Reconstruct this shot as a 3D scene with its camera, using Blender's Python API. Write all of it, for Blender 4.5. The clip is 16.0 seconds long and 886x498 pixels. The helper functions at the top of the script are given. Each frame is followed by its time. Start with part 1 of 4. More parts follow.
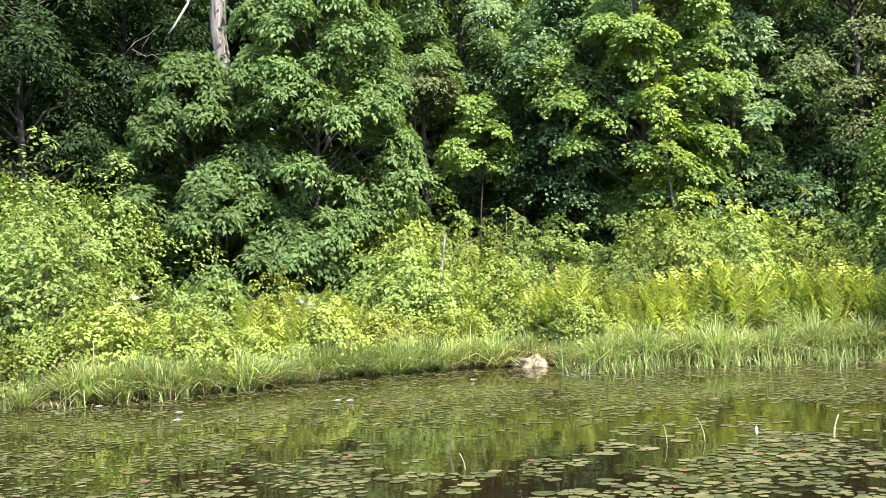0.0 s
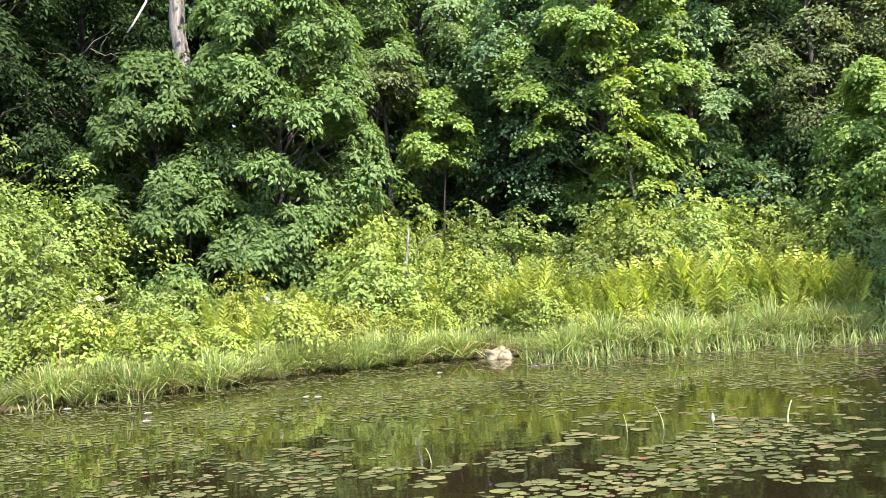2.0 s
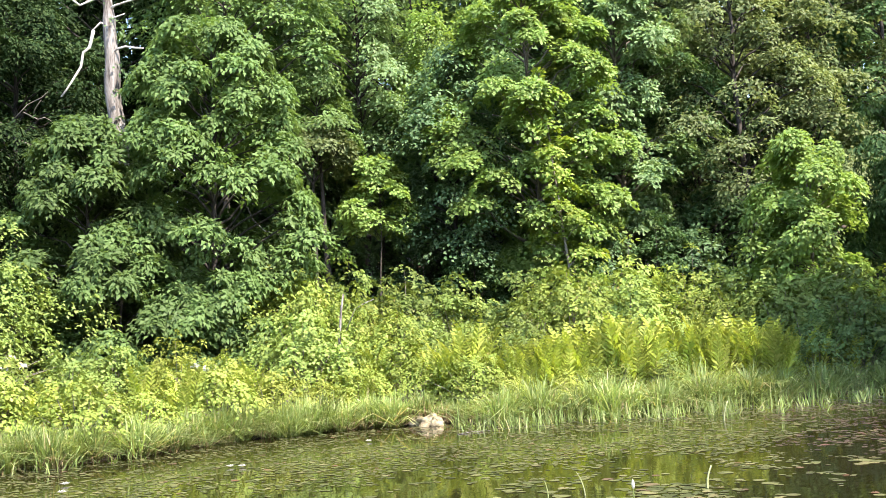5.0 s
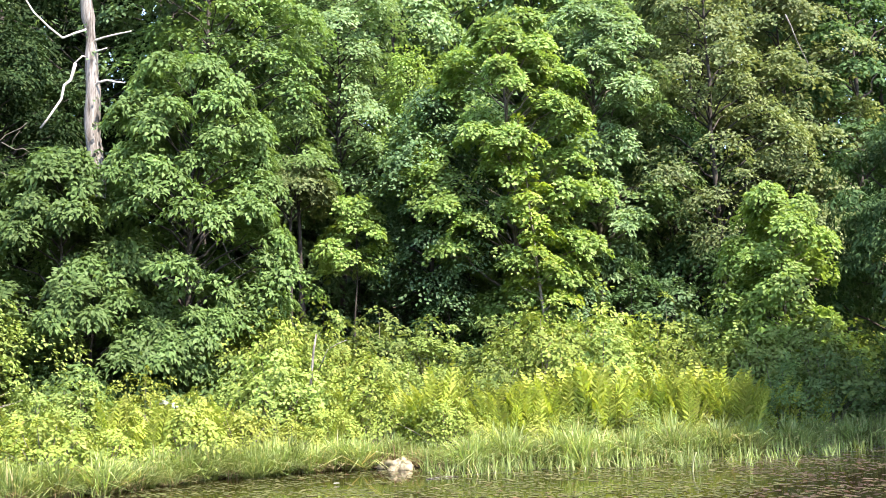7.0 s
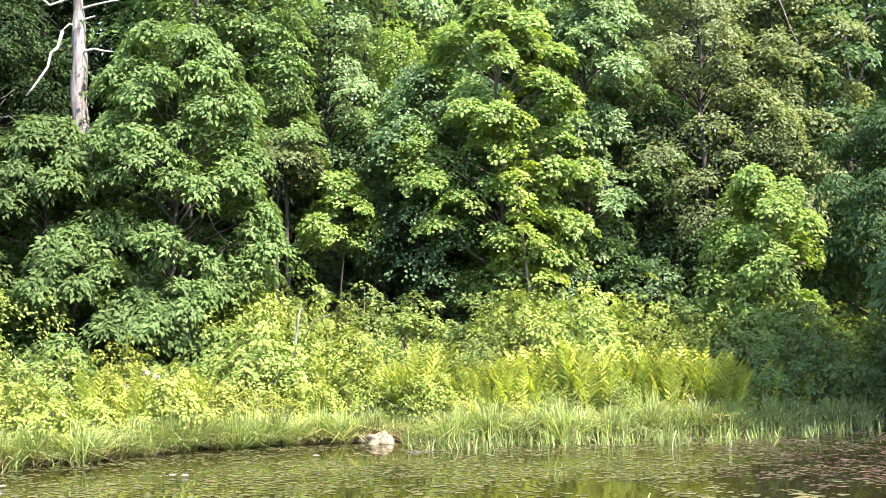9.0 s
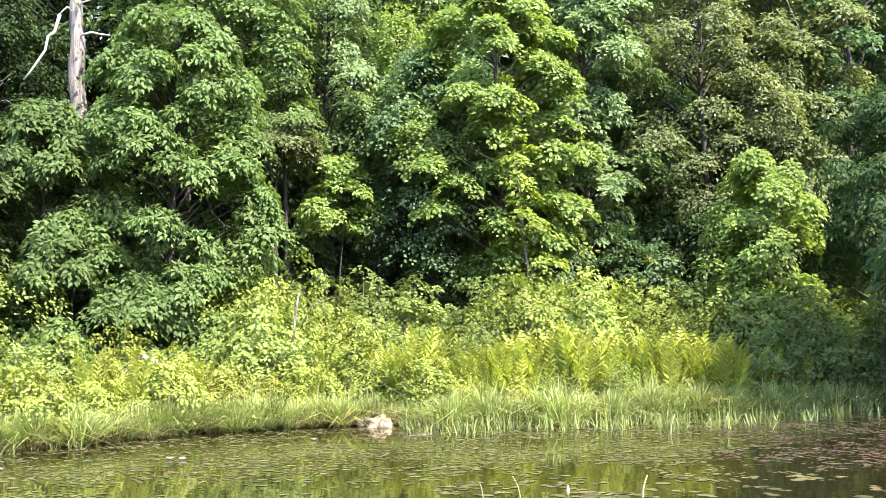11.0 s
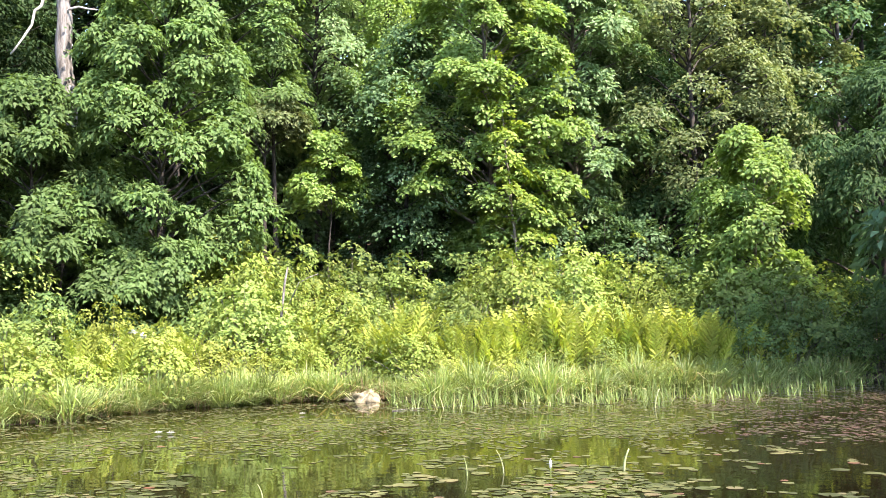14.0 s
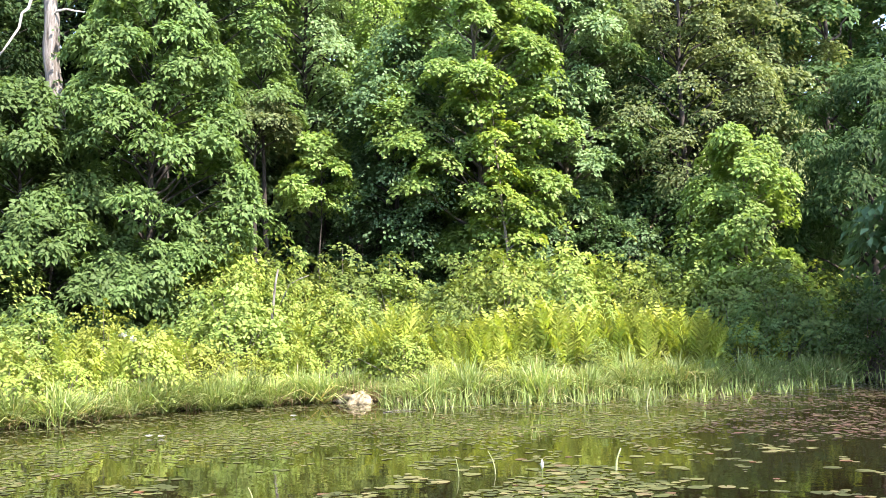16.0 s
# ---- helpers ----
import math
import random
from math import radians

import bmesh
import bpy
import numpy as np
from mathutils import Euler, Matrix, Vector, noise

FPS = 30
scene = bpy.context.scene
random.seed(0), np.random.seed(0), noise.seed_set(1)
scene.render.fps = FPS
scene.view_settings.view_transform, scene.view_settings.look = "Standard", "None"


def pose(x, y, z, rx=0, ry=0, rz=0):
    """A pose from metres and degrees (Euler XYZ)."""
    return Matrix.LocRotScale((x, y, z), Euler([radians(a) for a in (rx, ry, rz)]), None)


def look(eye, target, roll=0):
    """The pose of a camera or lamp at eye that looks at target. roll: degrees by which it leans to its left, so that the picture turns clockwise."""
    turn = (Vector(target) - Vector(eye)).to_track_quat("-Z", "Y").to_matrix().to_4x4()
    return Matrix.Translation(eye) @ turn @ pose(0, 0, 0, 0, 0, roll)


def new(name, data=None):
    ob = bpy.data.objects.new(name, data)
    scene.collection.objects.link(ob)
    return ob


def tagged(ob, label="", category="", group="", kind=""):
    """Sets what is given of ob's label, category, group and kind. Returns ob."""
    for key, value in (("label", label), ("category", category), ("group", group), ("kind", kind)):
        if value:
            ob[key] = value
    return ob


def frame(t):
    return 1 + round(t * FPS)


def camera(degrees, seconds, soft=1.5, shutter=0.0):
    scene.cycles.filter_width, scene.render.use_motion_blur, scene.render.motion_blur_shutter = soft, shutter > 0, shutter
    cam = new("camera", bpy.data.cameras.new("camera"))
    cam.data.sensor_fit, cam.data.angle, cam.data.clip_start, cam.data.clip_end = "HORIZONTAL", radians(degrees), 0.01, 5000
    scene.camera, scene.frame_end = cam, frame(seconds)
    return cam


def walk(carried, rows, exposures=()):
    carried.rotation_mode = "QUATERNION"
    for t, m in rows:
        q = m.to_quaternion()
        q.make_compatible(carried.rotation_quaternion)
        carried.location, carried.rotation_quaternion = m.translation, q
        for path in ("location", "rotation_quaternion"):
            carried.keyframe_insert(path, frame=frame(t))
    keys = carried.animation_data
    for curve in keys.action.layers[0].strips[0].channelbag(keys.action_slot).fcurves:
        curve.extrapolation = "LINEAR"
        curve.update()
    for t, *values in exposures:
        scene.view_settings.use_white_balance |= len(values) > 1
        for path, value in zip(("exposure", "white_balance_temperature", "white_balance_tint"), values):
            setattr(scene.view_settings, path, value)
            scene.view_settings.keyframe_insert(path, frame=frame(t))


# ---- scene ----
cam = camera(45.0, 16.0, soft=0.7)
PATH = [
    (0, (0.794, 0.260, 1.168), (0.793, 2.259, 1.236), -2.03),
    (0.5, (0.782, 0.154, 1.172), (0.792, 2.154, 1.226), -2.15),
    (1, (0.778, 0.120, 1.177), (0.790, 2.119, 1.216), -2.44),
    (1.5, (0.782, 0.052, 1.182), (0.799, 2.052, 1.204), -2.92),
    (2, (0.817, 0.098, 1.221), (0.880, 2.097, 1.268), -3.28),
    (2.5, (0.836, 0.080, 1.227), (0.960, 2.074, 1.320), -3.12),
    (3, (0.883, 0.111, 1.221), (1.018, 2.103, 1.343), -3.01),
    (3.5, (0.916, 0.113, 1.208), (1.059, 2.103, 1.345), -3.01),
    (6, (0.996, 0.049, 1.200), (1.193, 2.030, 1.397), -3.02),
    (6.5, (1.000, 0.038, 1.201), (1.208, 2.015, 1.420), -2.55),
    (7, (1.026, 0.046, 1.239), (1.243, 2.020, 1.478), -1.77),
    (7.5, (1.058, 0.046, 1.221), (1.283, 2.015, 1.487), -0.91),
    (8, (1.090, 0.056, 1.196), (1.319, 2.026, 1.453), -0.65),
    (8.5, (1.109, 0.070, 1.190), (1.341, 2.044, 1.415), -0.71),
    (9, (1.110, 0.075, 1.177), (1.344, 2.051, 1.378), -0.75),
    (11.5, (1.146, 0.124, 1.138), (1.379, 2.103, 1.312), -0.76),
    (12, (1.136, 0.100, 1.153), (1.369, 2.079, 1.322), -0.74),
    (12.5, (1.155, 0.091, 1.152), (1.391, 2.070, 1.311), -0.78),
    (13, (1.166, 0.083, 1.145), (1.407, 2.062, 1.295), -0.76),
    (13.5, (1.186, 0.063, 1.143), (1.430, 2.043, 1.283), -0.83),
    (14, (1.179, 0.041, 1.148), (1.429, 2.021, 1.277), -0.76),
    (14.5, (1.173, 0.028, 1.150), (1.428, 2.008, 1.273), -0.81),
    (15, (1.184, 0.042, 1.148), (1.442, 2.021, 1.273), -0.88),
    (15.5, (1.186, 0.057, 1.147), (1.449, 2.035, 1.275), -1.01),
    (16, (1.194, 0.070, 1.148), (1.460, 2.048, 1.278), -1.21),
]
walk(cam, [(t, look(eye, target, roll)) for t, eye, target, roll in PATH], [(0, 2.12, 6640, 14), (1.5, 2.15, 6640, 16), (3.0, 2.14, 6640, 16), (6, 2.32, 6640, 16), (8, 2.41, 6640, 18), (9, 2.52, 6640, 20), (10.2, 2.49, 6640, 21), (11.5, 2.44, 6640, 21), (13, 2.42, 6640, 20), (16, 2.41, 6640, 17)])

# ---- world and sun ----
SUN_EL, SUN_AZ = 52.0, 40.0  # height; turn from straight behind the camera towards its right
world = bpy.data.worlds.new("world")
scene.world = world
world.use_nodes = True
wn = world.node_tree.nodes
sky = wn.new("ShaderNodeTexSky")
sky.sky_type, sky.sun_disc = "NISHITA", False
sky.sun_elevation, sky.sun_rotation = radians(SUN_EL), radians(180 - SUN_AZ)
world.node_tree.links.new(sky.outputs[0], wn["Background"].inputs["Color"])
wn["Background"].inputs["Strength"].default_value = 0.15
TO_SUN = Vector((math.sin(radians(SUN_AZ)) * math.cos(radians(SUN_EL)), -math.cos(radians(SUN_AZ)) * math.cos(radians(SUN_EL)), math.sin(radians(SUN_EL))))
sun = new("sun", bpy.data.lights.new("sun", "SUN"))
sun.data.energy, sun.data.angle, sun.data.color = 3.75, radians(0.55), (1.0, 0.91, 0.80)
sun.matrix_world = look(TO_SUN * 60, (0, 0, 0))


# ---- materials ----
def nodes_of(name):
    m = bpy.data.materials.new(name)
    m.use_nodes = True
    n, l = m.node_tree.nodes, m.node_tree.links
    return m, n, l, n["Principled BSDF"]


def noise_node(n, l, scale, detail=4.0, coords="Object"):
    tc, tex = n.new("ShaderNodeTexCoord"), n.new("ShaderNodeTexNoise")
    tex.inputs["Scale"].default_value, tex.inputs["Detail"].default_value = scale, detail
    l.new(tc.outputs[coords], tex.inputs["Vector"])
    return tex


def ramp_node(n, l, source, stops):
    r = n.new("ShaderNodeValToRGB")
    while len(r.color_ramp.elements) < len(stops):
        r.color_ramp.elements.new(0.5)
    for e, (at, col) in zip(r.color_ramp.elements, stops):
        e.position, e.color = at, (*col, 1)
    l.new(source, r.inputs["Fac"])
    return r


def random_value(n, l):
    """One random value a leaf, other again on each object."""
    geo, info, add, fr = n.new("ShaderNodeNewGeometry"), n.new("ShaderNodeObjectInfo"), n.new("ShaderNodeMath"), n.new("ShaderNodeMath")
    add.operation, fr.operation = "ADD", "FRACT"
    l.new(geo.outputs["Random Per Island"], add.inputs[0])
    l.new(info.outputs["Random"], add.inputs[1])
    l.new(add.outputs[0], fr.inputs[0])
    return fr.outputs[0]


def leaf_material(name, stops, through_colour, thin=0.35, rough=0.42, patch=1.3, spec=0.5, vary=0.14):
    """Leaves: a colour for each, drifting over the plant, gloss, and light that shines through."""
    m, n, l, p = nodes_of(name)
    r = ramp_node(n, l, random_value(n, l), stops)
    drift = noise_node(n, l, patch, 2.0)
    hue = n.new("ShaderNodeHueSaturation")
    mr = n.new("ShaderNodeMapRange")
    mr.inputs["From Min"].default_value, mr.inputs["From Max"].default_value = 0.3, 0.7
    mr.inputs["To Min"].default_value, mr.inputs["To Max"].default_value = 0.75, 1.25
    l.new(drift.outputs["Fac"], mr.inputs["Value"])
    info, own, both, turn = n.new("ShaderNodeObjectInfo"), n.new("ShaderNodeMapRange"), n.new("ShaderNodeMath"), n.new("ShaderNodeMapRange")
    own.inputs["To Min"].default_value, own.inputs["To Max"].default_value = 1 - vary, 1 + vary
    turn.inputs["To Min"].default_value, turn.inputs["To Max"].default_value = 0.5 - vary * 0.05, 0.5 + vary * 0.04
    both.operation = "MULTIPLY"
    l.new(info.outputs["Random"], own.inputs["Value"])
    l.new(drift.outputs["Fac"], turn.inputs["Value"])
    l.new(own.outputs[0], both.inputs[0])
    l.new(mr.outputs[0], both.inputs[1])
    l.new(both.outputs[0], hue.inputs["Value"])
    l.new(turn.outputs[0], hue.inputs["Hue"])
    l.new(r.outputs["Color"], hue.inputs["Color"])
    l.new(hue.outputs["Color"], p.inputs["Base Color"])
    p.inputs["Roughness"].default_value = rough
    p.inputs["Specular IOR Level"].default_value = spec
    tr, mix = n.new("ShaderNodeBsdfTranslucent"), n.new("ShaderNodeMixShader")
    tint = n.new("ShaderNodeMixRGB")
    tint.blend_type = "MULTIPLY"
    tint.inputs["Fac"].default_value = 1.0
    tint.inputs["Color2"].default_value = (*through_colour, 1)
    l.new(hue.outputs["Color"], tint.inputs["Color1"])
    l.new(tint.outputs["Color"], tr.inputs["Color"])
    mix.inputs["Fac"].default_value = thin
    l.new(p.outputs[0], mix.inputs[1])
    l.new(tr.outputs[0], mix.inputs[2])
    l.new(mix.outputs[0], n["Material Output"].inputs["Surface"])
    return m


def rough_material(name, stops, scale, rough=0.9, bump=0.4, stretch=None, fine=None):
    """Bark, soil, stone: noise at two scales in colour and relief."""
    m, n, l, p = nodes_of(name)
    big = noise_node(n, l, scale, 8.0)
    small = noise_node(n, l, fine or scale * 7, 6.0)
    if stretch:
        tc, mp = n.new("ShaderNodeTexCoord"), n.new("ShaderNodeMapping")
        mp.inputs["Scale"].default_value = stretch
        l.new(tc.outputs["Object"], mp.inputs["Vector"])
        l.new(mp.outputs[0], big.inputs["Vector"])
        l.new(mp.outputs[0], small.inputs["Vector"])
    mix = n.new("ShaderNodeMath")
    mix.operation = "MULTIPLY_ADD"
    mix.inputs[1].default_value, mix.inputs[2].default_value = 0.45, -0.22
    l.new(small.outputs["Fac"], mix.inputs[0])
    add = n.new("ShaderNodeMath")
    l.new(big.outputs["Fac"], add.inputs[0])
    l.new(mix.outputs[0], add.inputs[1])
    r = ramp_node(n, l, add.outputs[0], stops)
    l.new(r.outputs["Color"], p.inputs["Base Color"])
    p.inputs["Roughness"].default_value = rough
    b = n.new("ShaderNodeBump")
    b.inputs["Strength"].default_value, b.inputs["Distance"].default_value = bump, 0.03
    l.new(add.outputs[0], b.inputs["Height"])
    l.new(b.outputs[0], p.inputs["Normal"])
    return m


LEAF_OAK = leaf_material("leaf_mid_green", [(0.0, (0.058, 0.118, 0.048)), (0.5, (0.097, 0.175, 0.074)), (1.0, (0.150, 0.234, 0.116))], (1.3, 1.25, 0.7), 0.38, 0.5, 0.9, 0.2)
LEAF_HICKORY = leaf_material("leaf_hickory", [(0.0, (0.074, 0.130, 0.039)), (0.5, (0.102, 0.170, 0.053)), (1.0, (0.136, 0.210, 0.076))], (1.25, 1.25, 0.65), 0.42, 0.55, 1.2, 0.14, 0.20)
LEAF_PALE = leaf_material("leaf_pale_green", [(0.0, (0.120, 0.208, 0.083)), (0.5, (0.168, 0.268, 0.117)), (1.0, (0.220, 0.318, 0.155))], (1.25, 1.2, 0.65), 0.42, 0.5, 0.9, 0.18)
LEAF_MAPLE = leaf_material("leaf_yellow_green", [(0.0, (0.134, 0.224, 0.054)), (0.6, (0.184, 0.286, 0.077)), (1.0, (0.240, 0.336, 0.109))], (1.25, 1.2, 0.6), 0.45, 0.5, 1.0, 0.2)
LEAF_BRIGHT = leaf_material("leaf_bright_yellow", [(0.0, (0.168, 0.275, 0.046)), (0.6, (0.225, 0.325, 0.062)), (1.0, (0.305, 0.368, 0.085))], (1.2, 1.15, 0.5), 0.46, 0.5, 0.9, 0.2)
LEAF_DARK = leaf_material("leaf_deep_green", [(0.0, (0.038, 0.080, 0.030)), (0.6, (0.065, 0.126, 0.047)), (1.0, (0.100, 0.165, 0.068))], (1.2, 1.25, 0.75), 0.42, 0.6, 0.8, 0.10)
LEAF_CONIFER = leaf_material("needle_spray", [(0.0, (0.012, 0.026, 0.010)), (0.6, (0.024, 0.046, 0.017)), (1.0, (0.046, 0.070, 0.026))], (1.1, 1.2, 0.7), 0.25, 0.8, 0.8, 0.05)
LEAF_OLIVE = leaf_material("leaf_olive", [(0.0, (0.098, 0.144, 0.056)), (0.6, (0.158, 0.212, 0.088)), (1.0, (0.220, 0.265, 0.126))], (1.2, 1.15, 0.7), 0.42, 0.55, 0.9, 0.14)
LEAF_SHRUB = leaf_material("leaf_shrub", [(0.0, (0.140, 0.206, 0.040)), (0.55, (0.188, 0.254, 0.051)), (0.95, (0.226, 0.286, 0.064)), (1.0, (0.290, 0.262, 0.095))], (1.2, 1.15, 0.6), 0.36, 0.55, 2.2, 0.14, 0.36)
LEAF_COOL = leaf_material("leaf_cool_shrub", [(0.0, (0.138, 0.205, 0.050)), (0.55, (0.172, 0.244, 0.063)), (1.0, (0.212, 0.282, 0.082))], (1.18, 1.15, 0.66), 0.38, 0.55, 2.2, 0.14, 0.34)
LEAF_GOLD = leaf_material("leaf_golden_shrub", [(0.0, (0.172, 0.218, 0.041)), (0.55, (0.220, 0.265, 0.053)), (1.0, (0.276, 0.308, 0.072))], (1.15, 1.12, 0.6), 0.36, 0.55, 2.2, 0.14, 0.32)
LEAF_FERN = leaf_material("leaf_fern", [(0.0, (0.262, 0.340, 0.056)), (0.7, (0.345, 0.420, 0.082)), (1.0, (0.415, 0.455, 0.110))], (1.2, 1.2, 0.55), 0.44, 0.5, 1.5, 0.22, 0.38)
LEAF_SEDGE = leaf_material("leaf_sedge", [(0.0, (0.160, 0.235, 0.068)), (0.6, (0.232, 0.310, 0.104)), (0.9, (0.330, 0.385, 0.160)), (1.0, (0.460, 0.400, 0.210))], (1.2, 1.15, 0.6), 0.40, 0.5, 2.0, 0.3, 0.34)
STRAW = leaf_material("dry_straw", [(0.0, (0.160, 0.110, 0.060)), (0.6, (0.300, 0.220, 0.120)), (1.0, (0.450, 0.360, 0.220))], (1.0, 1.0, 0.8), 0.2, 0.7, 3.0, 0.2)
STALK = leaf_material("pale_stalk", [(0.0, (0.250, 0.300, 0.120)), (1.0, (0.400, 0.420, 0.220))], (1.0, 1.0, 0.7), 0.2, 0.5, 9.0, 0.3)
PETAL = leaf_material("white_blossom", [(0.0, (0.42, 0.43, 0.38)), (1.0, (0.66, 0.66, 0.62))], (1.0, 1.0, 0.9), 0.3, 0.6, 5.0, 0.2)
PAD = leaf_material("lily_pad_skin", [(0.0, (0.042, 0.050, 0.018)), (0.4, (0.076, 0.086, 0.030)), (0.80, (0.122, 0.128, 0.048)), (0.95, (0.165, 0.148, 0.068)), (0.988, (0.110, 0.070, 0.045)), (1.0, (0.165, 0.070, 0.040))], (0.9, 0.9, 0.5), 0.08, 0.38, 6.0, 0.4)
PAD_BRONZE = leaf_material("bronze_lily_pad_skin", [(0.0, (0.040, 0.026, 0.019)), (0.4, (0.070, 0.048, 0.036)), (0.8, (0.105, 0.076, 0.054)), (1.0, (0.130, 0.060, 0.040))], (0.9, 0.9, 0.5), 0.08, 0.35, 6.0, 0.4)
BARK_DARK = rough_material("bark_dark", [(0.25, (0.010, 0.008, 0.007)), (0.5, (0.027, 0.022, 0.018)), (0.8, (0.062, 0.055, 0.046))], 6.0, 0.92, 0.7, (1, 1, 0.25))
BARK_GREY = rough_material("bark_grey", [(0.25, (0.060, 0.050, 0.040)), (0.5, (0.150, 0.130, 0.105)), (0.8, (0.280, 0.250, 0.210))], 6.0, 0.9, 0.6, (1, 1, 0.3))
DEAD_WOOD = rough_material("dead_wood", [(0.32, (0.050, 0.040, 0.032)), (0.47, (0.145, 0.132, 0.116)), (0.75, (0.300, 0.288, 0.268))], 9.0, 0.85, 0.9, (2.0, 2.0, 0.22))
BLEACHED = rough_material("bleached_wood", [(0.3, (0.250, 0.220, 0.190)), (0.5, (0.480, 0.450, 0.410)), (0.75, (0.620, 0.600, 0.560))], 5.0, 0.8, 0.5, (2.0, 2.0, 0.5))
SOIL = rough_material("leaf_litter", [(0.3, (0.032, 0.022, 0.014)), (0.5, (0.095, 0.064, 0.036)), (0.7, (0.140, 0.115, 0.055)), (0.85, (0.200, 0.145, 0.085))], 1.2, 0.95, 0.8, None, 22.0)
STONE = rough_material("pale_stone", [(0.3, (0.125, 0.098, 0.056)), (0.5, (0.280, 0.232, 0.142)), (0.75, (0.410, 0.355, 0.240))], 9.0, 0.85, 0.5)


def water_material():
    m, n, l, p = nodes_of("pond_water")
    stain = noise_node(n, l, 0.25, 3.0)
    r = ramp_node(n, l, stain.outputs["Fac"], [(0.35, (0.007, 0.0055, 0.0025)), (0.65, (0.015, 0.012, 0.005))])
    l.new(r.outputs["Color"], p.inputs["Base Color"])
    p.inputs["Roughness"].default_value, p.inputs["IOR"].default_value = 0.03, 1.333
    a, b = noise_node(n, l, 2.2, 2.0), noise_node(n, l, 9.0, 2.0)
    add = n.new("ShaderNodeMath")
    add.operation = "MULTIPLY_ADD"
    add.inputs[1].default_value = 0.25
    l.new(b.outputs["Fac"], add.inputs[0])
    l.new(a.outputs["Fac"], add.inputs[2])
    bump = n.new("ShaderNodeBump")
    bump.inputs["Strength"].default_value, bump.inputs["Distance"].default_value = 0.16, 0.012
    l.new(add.outputs[0], bump.inputs["Height"])
    l.new(bump.outputs[0], p.inputs["Normal"])
    return m


WATER = water_material()

# ---- mesh makers ----
LEAF2 = (np.array([(0, 0, 0), (-0.5, 0.45, 0.10), (0.5, 0.45, 0.10), (0, 1.0, -0.12)]), [(0, 1, 3), (0, 3, 2)])
LEAF4 = (np.array([(0, 0, 0), (-0.5, 0.42, 0.10), (0.5, 0.42, 0.10), (0, 0.5, 0.03), (0, 1.0, -0.24)]), [(0, 1, 3), (0, 3, 2), (1, 4, 3), (3, 4, 2)])


def mesh_of(name, verts, faces, material, smooth=False):
    me = bpy.data.meshes.new(name)
    if isinstance(faces, np.ndarray):
        n, k = faces.shape
        me.vertices.add(len(verts))
        me.vertices.foreach_set("co", np.asarray(verts, np.float32).ravel())
        me.loops.add(n * k)
        me.loops.foreach_set("vertex_index", faces.astype(np.int32).ravel())
        me.polygons.add(n)
        me.polygons.foreach_set("loop_start", np.arange(0, n * k, k, dtype=np.int32))
        me.update(calc_edges=True)
    else:
        me.from_pydata(np.asarray(verts).tolist(), [], faces)
    me.materials.append(material)
    if smooth:
        me.shade_smooth()
    me.update()
    return me


def child(name, me, parent, label=""):
    ob = new(name, me)
    ob.parent = parent
    return tagged(ob, label)


def empty_at(name, x, y, z, rz=0.0, scale=1.0):
    ob = new(name)
    ob.matrix_basis = pose(x, y, z, 0, 0, rz) @ Matrix.Diagonal((scale, scale, scale, 1))
    ob.empty_display_size = 0.1
    return ob


def unit(a):
    return a / np.maximum(np.linalg.norm(a, axis=-1, keepdims=True), 1e-9)


def scatter_leaves(rng, points, tips, ups, length, width, kind=LEAF2):
    """All leaves as one list of vertices and faces: at each point one, that grows towards its tip direction and shows its up side."""
    base, quads = kind
    tips = unit(tips)
    side = unit(np.cross(tips, ups))
    ups = np.cross(side, tips)
    n, k = len(points), len(base)
    ln = np.broadcast_to(length, n)[:, None, None]
    wd = np.broadcast_to(width, n)[:, None, None]
    v = points[:, None] + base[None, :, 0:1] * wd * side[:, None] + base[None, :, 1:2] * ln * tips[:, None] + base[None, :, 2:3] * ln * ups[:, None]
    faces = (np.arange(n)[:, None, None] * k + np.array(quads)[None]).reshape(-1, 3)
    return v.reshape(-1, 3), faces


def tufts(rng, centres, radii, outward, count, length, width, droop, spread=0.4, kind=LEAF2, flat=0.45, tilt=0.75, ruffle=0.33):
    """Leaves in domed tufts round the centres, like small umbrellas tilted outwards: their tops face up and out, their tips hang at the rim."""
    n = len(centres) * count
    c = np.repeat(centres, count, 0)
    r = np.repeat(radii, count)[:, None]
    pole = unit(outward * tilt + np.array((0, 0, 1.0)) + rng.normal(size=outward.shape) * 0.22)
    e1 = unit(np.cross(pole, np.tile((0.13, 0.21, 1.0), (len(pole), 1))))
    e2 = np.cross(pole, e1)
    pole, e1, e2, o = (np.repeat(a, count, 0) for a in (pole, e1, e2, outward))
    a = rng.uniform(0, 2 * math.pi, (n, 1))
    rho = np.sqrt(rng.random((n, 1))) * (1 + 0.25 * np.sin(3 * a + r * 40))
    rim = e1 * np.cos(a) + e2 * np.sin(a)
    high = flat * (1 - 1.5 * rho ** 2) - 0.30 * rng.random((n, 1)) ** 2
    p = c + (rim * rho + pole * high) * r
    tip = rim * (0.5 + rho) + o * 0.2 + rng.normal(size=(n, 3)) * spread
    tip[:, 2] -= droop * (0.5 + rho[:, 0])
    up = pole + rim * 0.55 * rho + rng.normal(size=(n, 3)) * ruffle
    s = rng.uniform(0.65, 1.2, n)
    return scatter_leaves(rng, p, tip, up, length * s, width * s, kind)


